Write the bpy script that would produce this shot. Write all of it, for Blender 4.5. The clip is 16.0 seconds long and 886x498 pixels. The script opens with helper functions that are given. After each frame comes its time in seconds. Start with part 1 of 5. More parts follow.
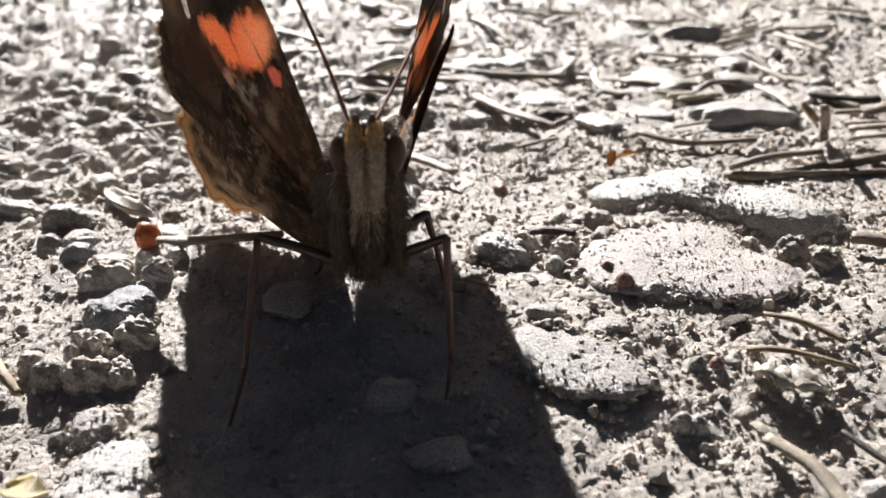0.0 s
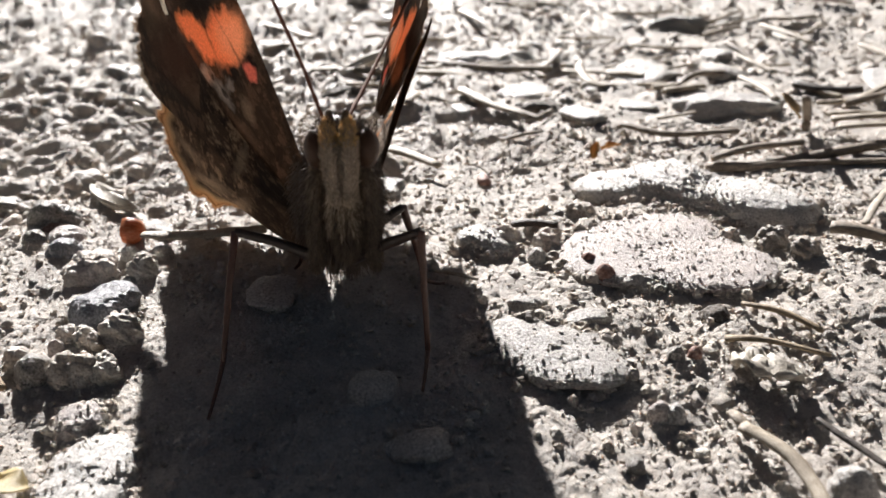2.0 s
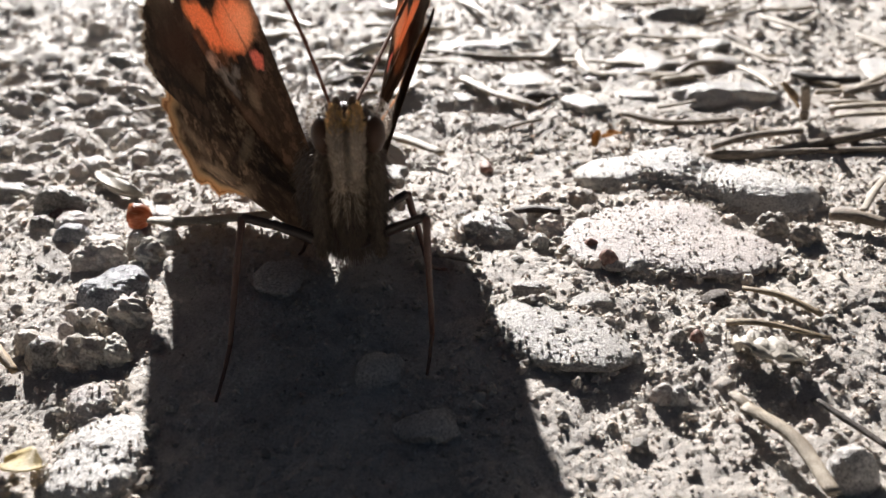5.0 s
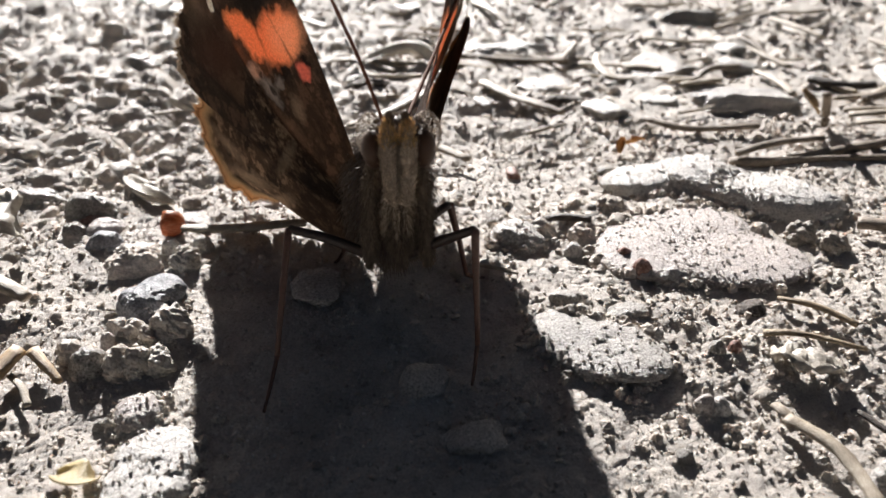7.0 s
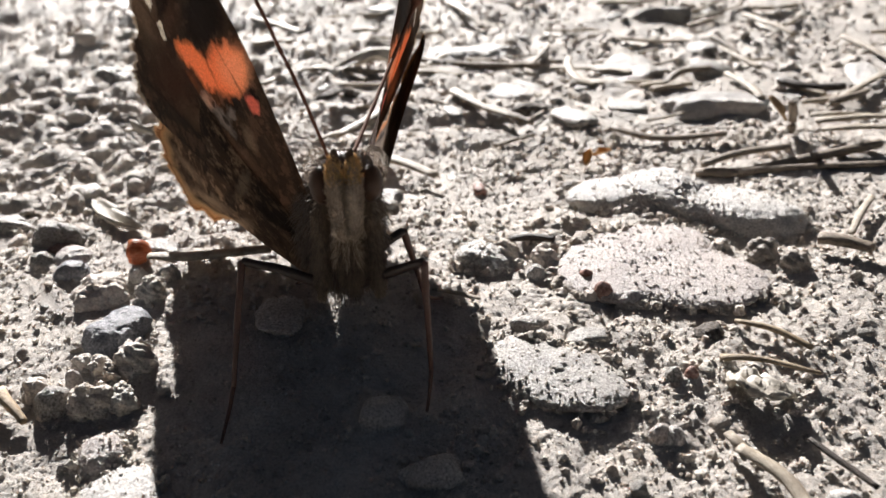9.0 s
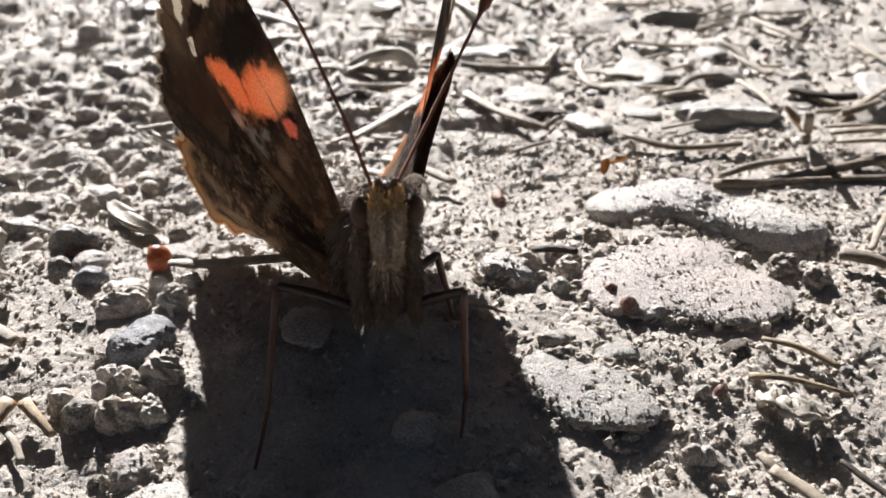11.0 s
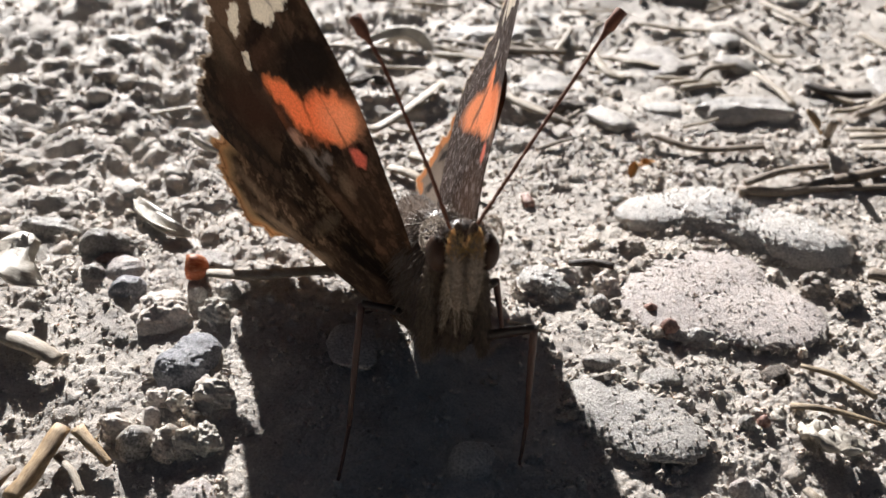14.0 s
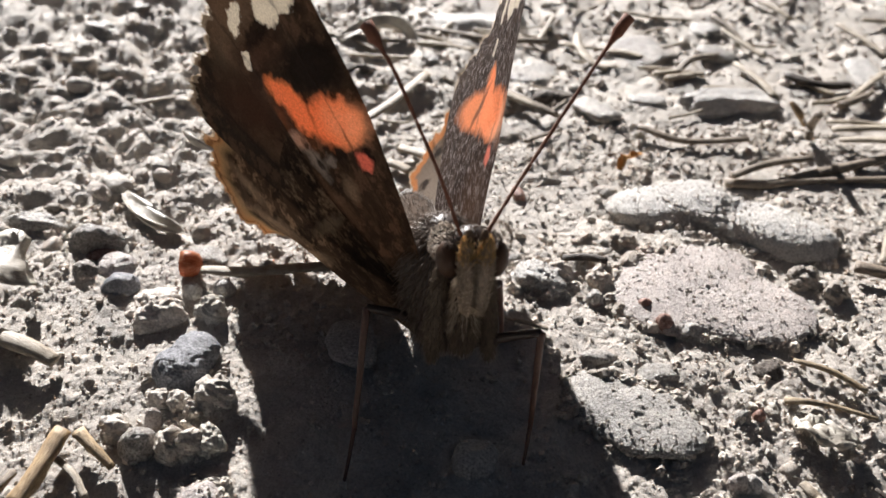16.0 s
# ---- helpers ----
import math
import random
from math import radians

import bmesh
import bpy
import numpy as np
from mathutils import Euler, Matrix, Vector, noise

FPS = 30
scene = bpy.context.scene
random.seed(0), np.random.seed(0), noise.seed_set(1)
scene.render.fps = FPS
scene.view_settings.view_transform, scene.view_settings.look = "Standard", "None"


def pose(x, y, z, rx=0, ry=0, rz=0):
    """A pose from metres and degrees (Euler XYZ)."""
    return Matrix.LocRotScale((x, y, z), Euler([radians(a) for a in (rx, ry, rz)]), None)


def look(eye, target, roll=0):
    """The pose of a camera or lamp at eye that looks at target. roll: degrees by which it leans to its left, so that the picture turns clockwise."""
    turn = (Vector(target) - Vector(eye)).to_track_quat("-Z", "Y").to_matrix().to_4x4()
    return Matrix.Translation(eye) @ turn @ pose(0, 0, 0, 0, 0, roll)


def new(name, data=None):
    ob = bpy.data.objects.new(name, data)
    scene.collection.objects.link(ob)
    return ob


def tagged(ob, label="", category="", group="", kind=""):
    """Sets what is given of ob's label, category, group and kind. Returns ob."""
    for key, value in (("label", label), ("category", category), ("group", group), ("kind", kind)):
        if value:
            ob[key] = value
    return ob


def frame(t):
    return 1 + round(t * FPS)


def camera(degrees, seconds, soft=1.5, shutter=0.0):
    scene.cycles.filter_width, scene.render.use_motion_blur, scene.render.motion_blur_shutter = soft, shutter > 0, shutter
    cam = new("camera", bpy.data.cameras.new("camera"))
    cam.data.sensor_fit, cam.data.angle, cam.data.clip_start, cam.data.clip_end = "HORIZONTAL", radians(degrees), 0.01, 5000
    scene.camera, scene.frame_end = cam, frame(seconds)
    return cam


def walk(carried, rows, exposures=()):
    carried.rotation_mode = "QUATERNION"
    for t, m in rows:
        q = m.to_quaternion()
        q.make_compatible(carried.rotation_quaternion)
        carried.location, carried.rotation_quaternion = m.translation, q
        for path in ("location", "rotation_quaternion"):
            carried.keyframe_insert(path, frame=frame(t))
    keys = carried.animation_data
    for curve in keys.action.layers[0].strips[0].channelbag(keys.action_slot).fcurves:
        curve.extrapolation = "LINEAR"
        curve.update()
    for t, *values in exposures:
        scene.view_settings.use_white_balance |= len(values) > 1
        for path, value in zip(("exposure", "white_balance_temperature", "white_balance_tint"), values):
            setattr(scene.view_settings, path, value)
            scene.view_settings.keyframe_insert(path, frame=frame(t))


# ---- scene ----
cam = camera(47.43, 16.0, soft=1.6)
cam.data.dof.use_dof, cam.data.dof.focus_distance, cam.data.dof.aperture_fstop = True, 0.052, 88.0
MM = 0.001
# seconds, eye in millimetres, turn in degrees
ROWS = [
    (0.0, 0.37, -0.30, 26.19, 63.70, 1.43, 0.08),
    (0.5, 0.52, -0.48, 26.18, 63.54, 1.39, -0.11),
    (1.0, 0.96, -0.81, 26.24, 63.44, 1.46, -0.25),
    (1.5, 1.34, -0.77, 26.55, 63.19, 1.79, -0.14),
    (2.0, 1.12, -0.67, 26.40, 63.24, 1.74, -0.34),
    (2.5, 0.78, -0.78, 26.17, 63.30, 1.77, -0.47),
    (3.0, 0.46, -0.79, 26.46, 62.87, 1.50, -0.70),
    (3.5, 0.82, -1.10, 26.35, 62.98, 1.72, -0.36),
    (6.0, -0.69, -1.49, 26.44, 62.69, 1.09, -1.00),
    (6.5, -2.09, -1.53, 26.91, 62.62, 0.95, -1.18),
    (7.0, -2.26, -1.30, 27.54, 62.25, 1.03, -1.31),
    (7.5, -1.43, -1.25, 27.50, 62.32, 1.45, -1.19),
    (8.0, -0.61, -1.32, 28.15, 61.97, 1.49, -1.38),
    (8.5, 0.99, -1.37, 28.25, 62.11, 2.19, -0.94),
    (9.0, -0.13, -0.31, 30.40, 60.60, 1.99, -1.94),
    (9.5, -1.19, 0.04, 31.31, 60.32, 1.45, -2.15),
    (12.0, -3.57, 1.31, 32.70, 58.45, 0.28, -2.97),
    (12.5, -4.19, 1.74, 33.89, 57.36, -0.10, -2.93),
    (13.0, -5.85, 3.00, 35.32, 56.05, -0.82, -3.66),
    (13.5, -6.69, 3.26, 34.96, 56.23, -1.22, -3.98),
    (14.0, -8.29, 4.10, 36.43, 55.12, -1.94, -4.67),
    (14.5, -8.72, 4.98, 37.92, 54.25, -2.18, -5.10),
    (15.0, -8.28, 4.78, 37.80, 54.34, -2.11, -5.20),
    (15.5, -9.37, 5.14, 37.33, 54.01, -2.69, -6.27),
    (16.0, -10.51, 5.01, 37.35, 53.79, -3.23, -6.70),
]
EXPOSURE = [(0.0, 1.38, 6350, 12.6), (9.5, 1.38, 6350, 12.6), (13.0, 1.32, 6320, 12.3), (16.0, 1.32, 6320, 12.3)]
walk(cam, [(t, pose(x * MM, y * MM, z * MM, rx, ry, rz)) for t, x, y, z, rx, ry, rz in ROWS], EXPOSURE)

# ---- sky and sun: low sun behind the butterfly, shadows fall towards the viewer ----
SUN_TO = Vector((-2.85, 16.4, 8.8)).normalized()
sky_world = bpy.data.worlds.new("sky")
scene.world = sky_world
sky_world.use_nodes = True
wn = sky_world.node_tree.nodes
sky = wn.new("ShaderNodeTexSky")
sky.sky_type = "NISHITA"
sky.sun_disc = False
sky.dust_density, sky.ozone_density = 5.0, 0.5
sky.sun_elevation = math.asin(SUN_TO.z)
sky.sun_rotation = math.atan2(SUN_TO.x, SUN_TO.y)
sky_world.node_tree.links.new(sky.outputs[0], wn["Background"].inputs[0])
wn["Background"].inputs[1].default_value = 0.0078
sun_data = bpy.data.lights.new("sun", "SUN")
sun_data.energy, sun_data.angle, sun_data.color = 5.0, radians(0.55), (1.0, 0.965, 0.915)
sun = new("sun", sun_data)
sun.matrix_world = look(SUN_TO, (0, 0, 0))


# ---- materials ----
def nodes_of(name):
    m = bpy.data.materials.new(name)
    m.use_nodes = True
    return m, m.node_tree, m.node_tree.nodes["Principled BSDF"]


def link(nt, a, b):
    nt.links.new(a, b)


def mm_coords(nt, stretch=(1, 1, 1)):
    """Object coordinates in millimetres."""
    tc = nt.nodes.new("ShaderNodeTexCoord")
    mp = nt.nodes.new("ShaderNodeMapping")
    mp.inputs["Scale"].default_value = tuple(1000 * s for s in stretch)
    link(nt, tc.outputs["Object"], mp.inputs["Vector"])
    return mp.outputs["Vector"]


def noise_of(nt, vec, scale, detail=4.0, rough=0.6):
    n = nt.nodes.new("ShaderNodeTexNoise")
    n.inputs["Scale"].default_value, n.inputs["Detail"].default_value, n.inputs["Roughness"].default_value = scale, detail, rough
    link(nt, vec, n.inputs["Vector"])
    return n.outputs["Fac"]


def ramp_of(nt, fac, stops):
    r = nt.nodes.new("ShaderNodeValToRGB")
    el = r.color_ramp.elements
    while len(el) < len(stops):
        el.new(0.5)
    for e, (p, c) in zip(el, stops):
        e.position, e.color = p, (*c, 1.0)
    link(nt, fac, r.inputs["Fac"])
    return r.outputs["Color"]


def mix_of(nt, fac, a, b, mode="MIX"):
    m = nt.nodes.new("ShaderNodeMix")
    m.data_type, m.blend_type = "RGBA", mode
    for socket, value in ((m.inputs["Factor"], fac), (m.inputs["A"], a), (m.inputs["B"], b)):
        if isinstance(value, (int, float)):
            socket.default_value = value
        elif isinstance(value, tuple):
            socket.default_value = (*value, 1.0)
        else:
            link(nt, value, socket)
    return m.outputs["Result"]


def math_of(nt, op, a, b=0.0, clamp=False):
    m = nt.nodes.new("ShaderNodeMath")
    m.operation, m.use_clamp = op, clamp
    for socket, value in zip(m.inputs, (a, b)):
        if isinstance(value, (int, float)):
            socket.default_value = value
        else:
            link(nt, value, socket)
    return m.outputs[0]


def bump_of(nt, height, strength, distance, normal=None):
    b = nt.nodes.new("ShaderNodeBump")
    b.inputs["Strength"].default_value, b.inputs["Distance"].default_value = strength, distance
    link(nt, height, b.inputs["Height"])
    if normal is not None:
        link(nt, normal, b.inputs["Normal"])
    return b.outputs["Normal"]


def mineral(name, dark, mid, light, rough=0.75, grain=5.0, relief=0.06, gloss=0.4, vary=0.25, depth=0.10):
    """Grainy mineral surface: blotches, grains and specks, fine relief."""
    m, nt, bsdf = nodes_of(name)
    v = mm_coords(nt)
    blotch = noise_of(nt, v, 0.35, 3.0)
    grains = noise_of(nt, v, grain, 5.0, 0.7)
    col = ramp_of(nt, grains, [(0.36, dark), (0.5, mid), (0.64, light)])
    tint = ramp_of(nt, blotch, [(0.3, (0.72, 0.70, 0.68)), (0.7, (1.1, 1.07, 1.02))])
    col = mix_of(nt, 1.0, col, tint, "MULTIPLY")
    info = nt.nodes.new("ShaderNodeObjectInfo")
    geo = nt.nodes.new("ShaderNodeNewGeometry")
    own = math_of(nt, "FRACT", math_of(nt, "ADD", info.outputs["Random"], geo.outputs["Random Per Island"]))
    tones = [(0.0, (-1.0, -1.05, -1.1)), (0.25, (0.0, -0.1, -0.2)), (0.45, (0.1, 0.15, 0.1)), (0.7, (0.3, 0.3, 0.32)), (0.9, (0.5, 0.35, 0.28)), (1.0, (0.75, 0.72, 0.7))]
    shade = ramp_of(nt, own, [(p, tuple(1 + vary * k for k in c)) for p, c in tones])
    col = mix_of(nt, 1.0, col, shade, "MULTIPLY")
    link(nt, col, bsdf.inputs["Base Color"])
    rn = ramp_of(nt, noise_of(nt, v, grain * 1.7, 2.0), [(0.35, (rough * 0.55,) * 3), (0.6, (rough,) * 3)])
    link(nt, rn, bsdf.inputs["Roughness"])
    bsdf.inputs["Specular IOR Level"].default_value = gloss
    # light seeps a little way through the grains
    bsdf.inputs["Subsurface Weight"].default_value = 0.7
    bsdf.inputs["Subsurface Radius"].default_value = (1.0, 0.9, 0.82)
    bsdf.inputs["Subsurface Scale"].default_value = depth * MM
    n1 = bump_of(nt, noise_of(nt, v, grain * 0.45, 4.0, 0.7), 0.65, relief * MM * 2.2)
    n2 = bump_of(nt, noise_of(nt, v, grain * 1.1, 3.0, 0.7), 0.7, relief * MM * 1.2, n1)
    n3 = bump_of(nt, noise_of(nt, v, grain * 2.2, 2.0, 0.6), 0.6, relief * MM * 0.6, n2)
    link(nt, n3, bsdf.inputs["Normal"])
    return m


def fibre(name, dark, mid, light, rough=0.6, glow=0.0):
    """Dry plant fibre: streaks along the stem, blotches; stems lie along their own first axis of the streak map."""
    m, nt, bsdf = nodes_of(name)
    uv = nt.nodes.new("ShaderNodeUVMap")
    mp = nt.nodes.new("ShaderNodeMapping")
    mp.inputs["Scale"].default_value = (1.2, 9.0, 1.0)
    link(nt, uv.outputs["UV"], mp.inputs["Vector"])
    streak = noise_of(nt, mp.outputs["Vector"], 2.0, 4.0, 0.65)
    v = mm_coords(nt)
    col = ramp_of(nt, streak, [(0.3, dark), (0.5, mid), (0.7, light)])
    tint = ramp_of(nt, noise_of(nt, v, 0.8, 3.0), [(0.32, (0.6, 0.56, 0.52)), (0.62, (1.05, 1.03, 1.0))])
    col = mix_of(nt, 1.0, col, tint, "MULTIPLY")
    link(nt, col, bsdf.inputs["Base Color"])
    bsdf.inputs["Roughness"].default_value = rough
    bsdf.inputs["Specular IOR Level"].default_value = 0.45
    link(nt, bump_of(nt, streak, 0.7, 0.06 * MM), bsdf.inputs["Normal"])
    if glow:
        tr = nt.nodes.new("ShaderNodeBsdfTranslucent")
        link(nt, col, tr.inputs["Color"])
        mx = nt.nodes.new("ShaderNodeMixShader")
        mx.inputs[0].default_value = glow
        link(nt, bsdf.outputs[0], mx.inputs[1])
        link(nt, tr.outputs[0], mx.inputs[2])
        link(nt, mx.outputs[0], nt.nodes["Material Output"].inputs["Surface"])
    return m


SOIL = mineral("soil", (0.42, 0.393, 0.363), (0.56, 0.528, 0.494), (0.64, 0.603, 0.566), 0.75, 8.0, 0.12, 0.35, 0.0, 0.045)
CRUMB = mineral("soil_crumb", (0.36, 0.336, 0.31), (0.54, 0.51, 0.477), (0.64, 0.604, 0.568), 0.65, 7.0, 0.08, 0.35, 0.36, 0.06)
GREY = mineral("grey_stone", (0.15, 0.144, 0.137), (0.36, 0.348, 0.332), (0.56, 0.55, 0.53), 0.5, 8.0, 0.11, 0.7, 0.18)
WHITE = mineral("whitish_stone", (0.26, 0.255, 0.245), (0.54, 0.53, 0.52), (0.74, 0.73, 0.72), 0.55, 8.0, 0.11, 0.7, 0.06)
PINK = mineral("pinkish_stone", (0.26, 0.232, 0.222), (0.50, 0.455, 0.44), (0.68, 0.635, 0.62), 0.55, 8.0, 0.12, 0.7, 0.06)
BLUE = mineral("bluish_stone", (0.12, 0.13, 0.155), (0.215, 0.23, 0.265), (0.36, 0.37, 0.41), 0.5, 8.0, 0.09, 0.5, 0.1, 0.2)
DARK = mineral("dark_clod", (0.07, 0.06, 0.052), (0.12, 0.105, 0.093), (0.22, 0.20, 0.18), 0.9, 5.0, 0.1, 0.3, 0.2)
RED = mineral("reddish_stone", (0.16, 0.09, 0.07), (0.28, 0.16, 0.13), (0.42, 0.30, 0.26), 0.7, 5.0, 0.05, 0.4, 0.1)
QUARTZ = mineral("quartz_grain", (0.40, 0.39, 0.37), (0.62, 0.60, 0.58), (0.78, 0.77, 0.75), 0.3, 6.0, 0.03, 0.6, 0.2)
STRAW = fibre("dry_straw", (0.20, 0.165, 0.12), (0.38, 0.33, 0.26), (0.54, 0.49, 0.41), 0.55)
BUFF = fibre("tan_stem", (0.20, 0.13, 0.065), (0.42, 0.30, 0.17), (0.58, 0.46, 0.29), 0.55)
NEEDLE = fibre("dry_needle", (0.18, 0.13, 0.08), (0.33, 0.26, 0.17), (0.48, 0.40, 0.28), 0.6)
BROWN = fibre("brown_twig", (0.10, 0.077, 0.058), (0.22, 0.178, 0.136), (0.40, 0.345, 0.28), 0.6)
BLACKISH = fibre("dark_twig", (0.02, 0.015, 0.012), (0.05, 0.038, 0.03), (0.12, 0.095, 0.075), 0.6)
PALE = fibre("papery_husk", (0.42, 0.39, 0.33), (0.62, 0.59, 0.53), (0.75, 0.73, 0.68), 0.45, 0.2)
FLAKE = fibre("yellowish_flake", (0.48, 0.40, 0.21), (0.66, 0.57, 0.34), (0.78, 0.71, 0.49), 0.4, 0.4)
AMBER = fibre("amber_scale", (0.36, 0.17, 0.05), (0.62, 0.35, 0.12), (0.75, 0.52, 0.27), 0.5, 0.3)
ORANGE = fibre("orange_bud", (0.34, 0.10, 0.05), (0.56, 0.21, 0.10), (0.74, 0.46, 0.30), 0.4, 0.42)


# ---- helpers for meshes, which are built in millimetres ----
def mesh_from(name, verts, faces, mats, smooth=True):
    me = bpy.data.meshes.new(name)
    me.from_pydata([tuple(p) for p in (np.asarray(verts, float) * MM)], [], faces)
    for mat in mats if isinstance(mats, (list, tuple)) else [mats]:
        me.materials.append(mat)
    me.polygons.foreach_set("use_smooth", np.full(len(me.polygons), smooth))
    me.update()
    return me


def piece(name, me, parent=None, label="", at=None):
    ob = new(name, me)
    if parent is not None:
        ob.parent = parent
    if at is not None:
        ob.matrix_local = at
    if label:
        ob["label"] = label
    return ob


def ico(level):
    bm = bmesh.new()
    bmesh.ops.create_icosphere(bm, subdivisions=level, radius=1.0)
    v = np.array([p.co[:] for p in bm.verts])
    fcs = np.array([[q.index for q in p.verts] for p in bm.faces])
    bm.free()
    return v, fcs


ICO = {k: ico(k) for k in (1, 2, 3, 4, 5, 6, 7)}
TABLE = np.random.RandomState(5).rand(65536)


def lattice(ix, iy, seed):
    h = (ix.astype(np.int64) * 374761393 + iy.astype(np.int64) * 668265263 + seed * 974711) & 0x7FFFFFFF
    h = (h ^ (h >> 13)) * 1274126177 & 0x7FFFFFFF
    return TABLE[(h ^ (h >> 16)) & 65535]


def value_noise(x, y, size, seed):
    """Smooth noise from -1 to 1, with lumps of that size."""
    x, y = x / size, y / size
    ix, iy = np.floor(x), np.floor(y)
    fx, fy = x - ix, y - iy
    fx, fy = fx * fx * fx * (fx * (fx * 6 - 15) + 10), fy * fy * fy * (fy * (fy * 6 - 15) + 10)
    a, b = lattice(ix, iy, seed), lattice(ix + 1, iy, seed)
    c, d = lattice(ix, iy + 1, seed), lattice(ix + 1, iy + 1, seed)
    return 2 * ((a + (b - a) * fx) * (1 - fy) + (c + (d - c) * fx) * fy) - 1


def lumps(x, y, size, seed, peaked=False):
    """Crumbs packed side by side, rounded or peaked: 0 in the joints, 1 on their tops."""
    x, y = x / size, y / size
    ix, iy = np.floor(x), np.floor(y)
    best = np.full(np.shape(x), 9.0)
    for dx in (-1, 0, 1):
        for dy in (-1, 0, 1):
            cx, cy = ix + dx, iy + dy
            px, py = cx + lattice(cx, cy, seed), cy + lattice(cx, cy, seed + 7)
            r = 0.30 + 0.45 * lattice(cx, cy, seed + 13)
            best = np.minimum(best, ((x - px) ** 2 + (y - py) ** 2) / r)
    return np.clip(1 - np.sqrt(best), 0, 1) if peaked else np.clip(1 - best, 0, 1) ** 0.8


def lie_of_land(x, y):
    """The ground's height in millimetres without its crumbs."""
    x, y = np.asarray(x, float), np.asarray(y, float)
    s = np.clip((y - 30) / 20, 0, 1)
    far = np.clip((y - 66) / 30, 0, 1)
    near = 1 / (1 + ((x / 400) ** 2 + (y / 400) ** 2))
    h = -1.5 * (1 - s * s * (3 - 2 * s))
    h = h + 0.20 * value_noise(x, y, 14.0, 1) + 0.15 * value_noise(x, y, 6.0, 2) + far * (0.30 * value_noise(x, y, 4.5, 6) + 0.12 * value_noise(x, y, 2.2, 7)) + 14 * (1 - near) * value_noise(x, y, 900.0, 3)
    return h


def ground_height(x, y):
    x, y = np.asarray(x, float), np.asarray(y, float)
    crumbly = np.clip(0.5 + 0.75 * value_noise(x, y, 8.0, 21), 0.0, 1.0)
    wx, wy = x + 0.30 * value_noise(x, y, 0.9, 41) + 0.1 * value_noise(x, y, 0.3, 43), y + 0.30 * value_noise(x, y, 0.9, 42) + 0.1 * value_noise(x, y, 0.3, 44)
    far = np.clip((y - 52) / 25, 0, 1) * (1 - 0.6 * np.clip((x + 5) / 20, 0, 1))
    h = lie_of_land(x, y) + 0.16 * value_noise(x, y, 2.6, 4) + far * 0.5 * value_noise(x, y, 5.5, 47)
    left = np.clip((-x - 4) / 12, 0, 1) * np.clip((y - 48) / 20, 0, 1)
    h = h + left * (0.75 * lumps(wx, wy, 2.9, 49) + 0.40 * lumps(wx, wy, 1.5, 50) - 0.45)
    h = h + 0.15 * lumps(wx, wy, 3.4, 30) + far * (0.72 * lumps(wx, wy, 2.6, 35) + 0.26 * lumps(wx, wy, 1.4, 36) + 0.10 * lumps(wx, wy, 0.7, 37) - 0.4) + 0.05 * value_noise(wx, wy, 1.2, 45) + 0.035 * value_noise(wy, wx, 0.6, 46)
    h = h + crumbly * 0.10 * lumps(wx, wy, 1.6, 31) + (0.025 + 0.065 * crumbly) * lumps(wx + 0.4, wy, 0.85, 32) + (0.035 + 0.04 * crumbly) * lumps(wx, wy, 0.48, 33)
    h = h + 0.07 * lumps(wx, wy, 0.42, 38, True) + 0.06 * lumps(wx, wy, 0.25, 34, True) + 0.03 * value_noise(wx, wy, 0.3, 48)
    return h + 0.022 * value_noise(x, y, 0.33, 5) - 0.40


# ---- ground ----
def stations(lo, hi, step, far):
    """Even steps from lo to hi, then ever longer ones out to far on both sides."""
    out = [list(np.arange(lo, hi, step)), []]
    for side, start, way in ((0, out[0][-1], 1), (1, lo, -1)):
        x, d = start, step
        while abs(x) < far:
            d *= 1.03 if abs(x - start) < 70 else 1.2
            x += d * way
            out[side].append(x)
    return np.array(out[1][::-1] + out[0])


def ground_sheet():
    xs = stations(-25.0, 29.0, 0.11, 30000.0)
    ys = stations(31.5, 73.0, 0.11, 30000.0)
    gx, gy = np.meshgrid(xs, ys)
    gz = ground_height(gx, gy)
    verts = np.stack([gx, gy, gz], -1).reshape(-1, 3)
    w, h = len(xs), len(ys)
    i = (np.arange(h - 1)[:, None] * w + np.arange(w - 1)[None, :]).ravel()
    quads = np.stack([i, i + 1, i + 1 + w, i + w], 1)
    me = bpy.data.meshes.new("ground")
    me.vertices.add(len(verts))
    me.vertices.foreach_set("co", (verts * MM).ravel())
    me.loops.add(quads.size)
    me.loops.foreach_set("vertex_index", quads.ravel())
    me.polygons.add(len(quads))
    me.polygons.foreach_set("loop_start", np.arange(len(quads)) * 4)
    me.polygons.foreach_set("use_smooth", np.ones(len(quads), bool))
    me.update(calc_edges=True)
    me.materials.append(SOIL)
    return tagged(new("ground", me), "bare grey gritty soil with grains and crumbs", "ground", kind="structure")


ground_sheet()


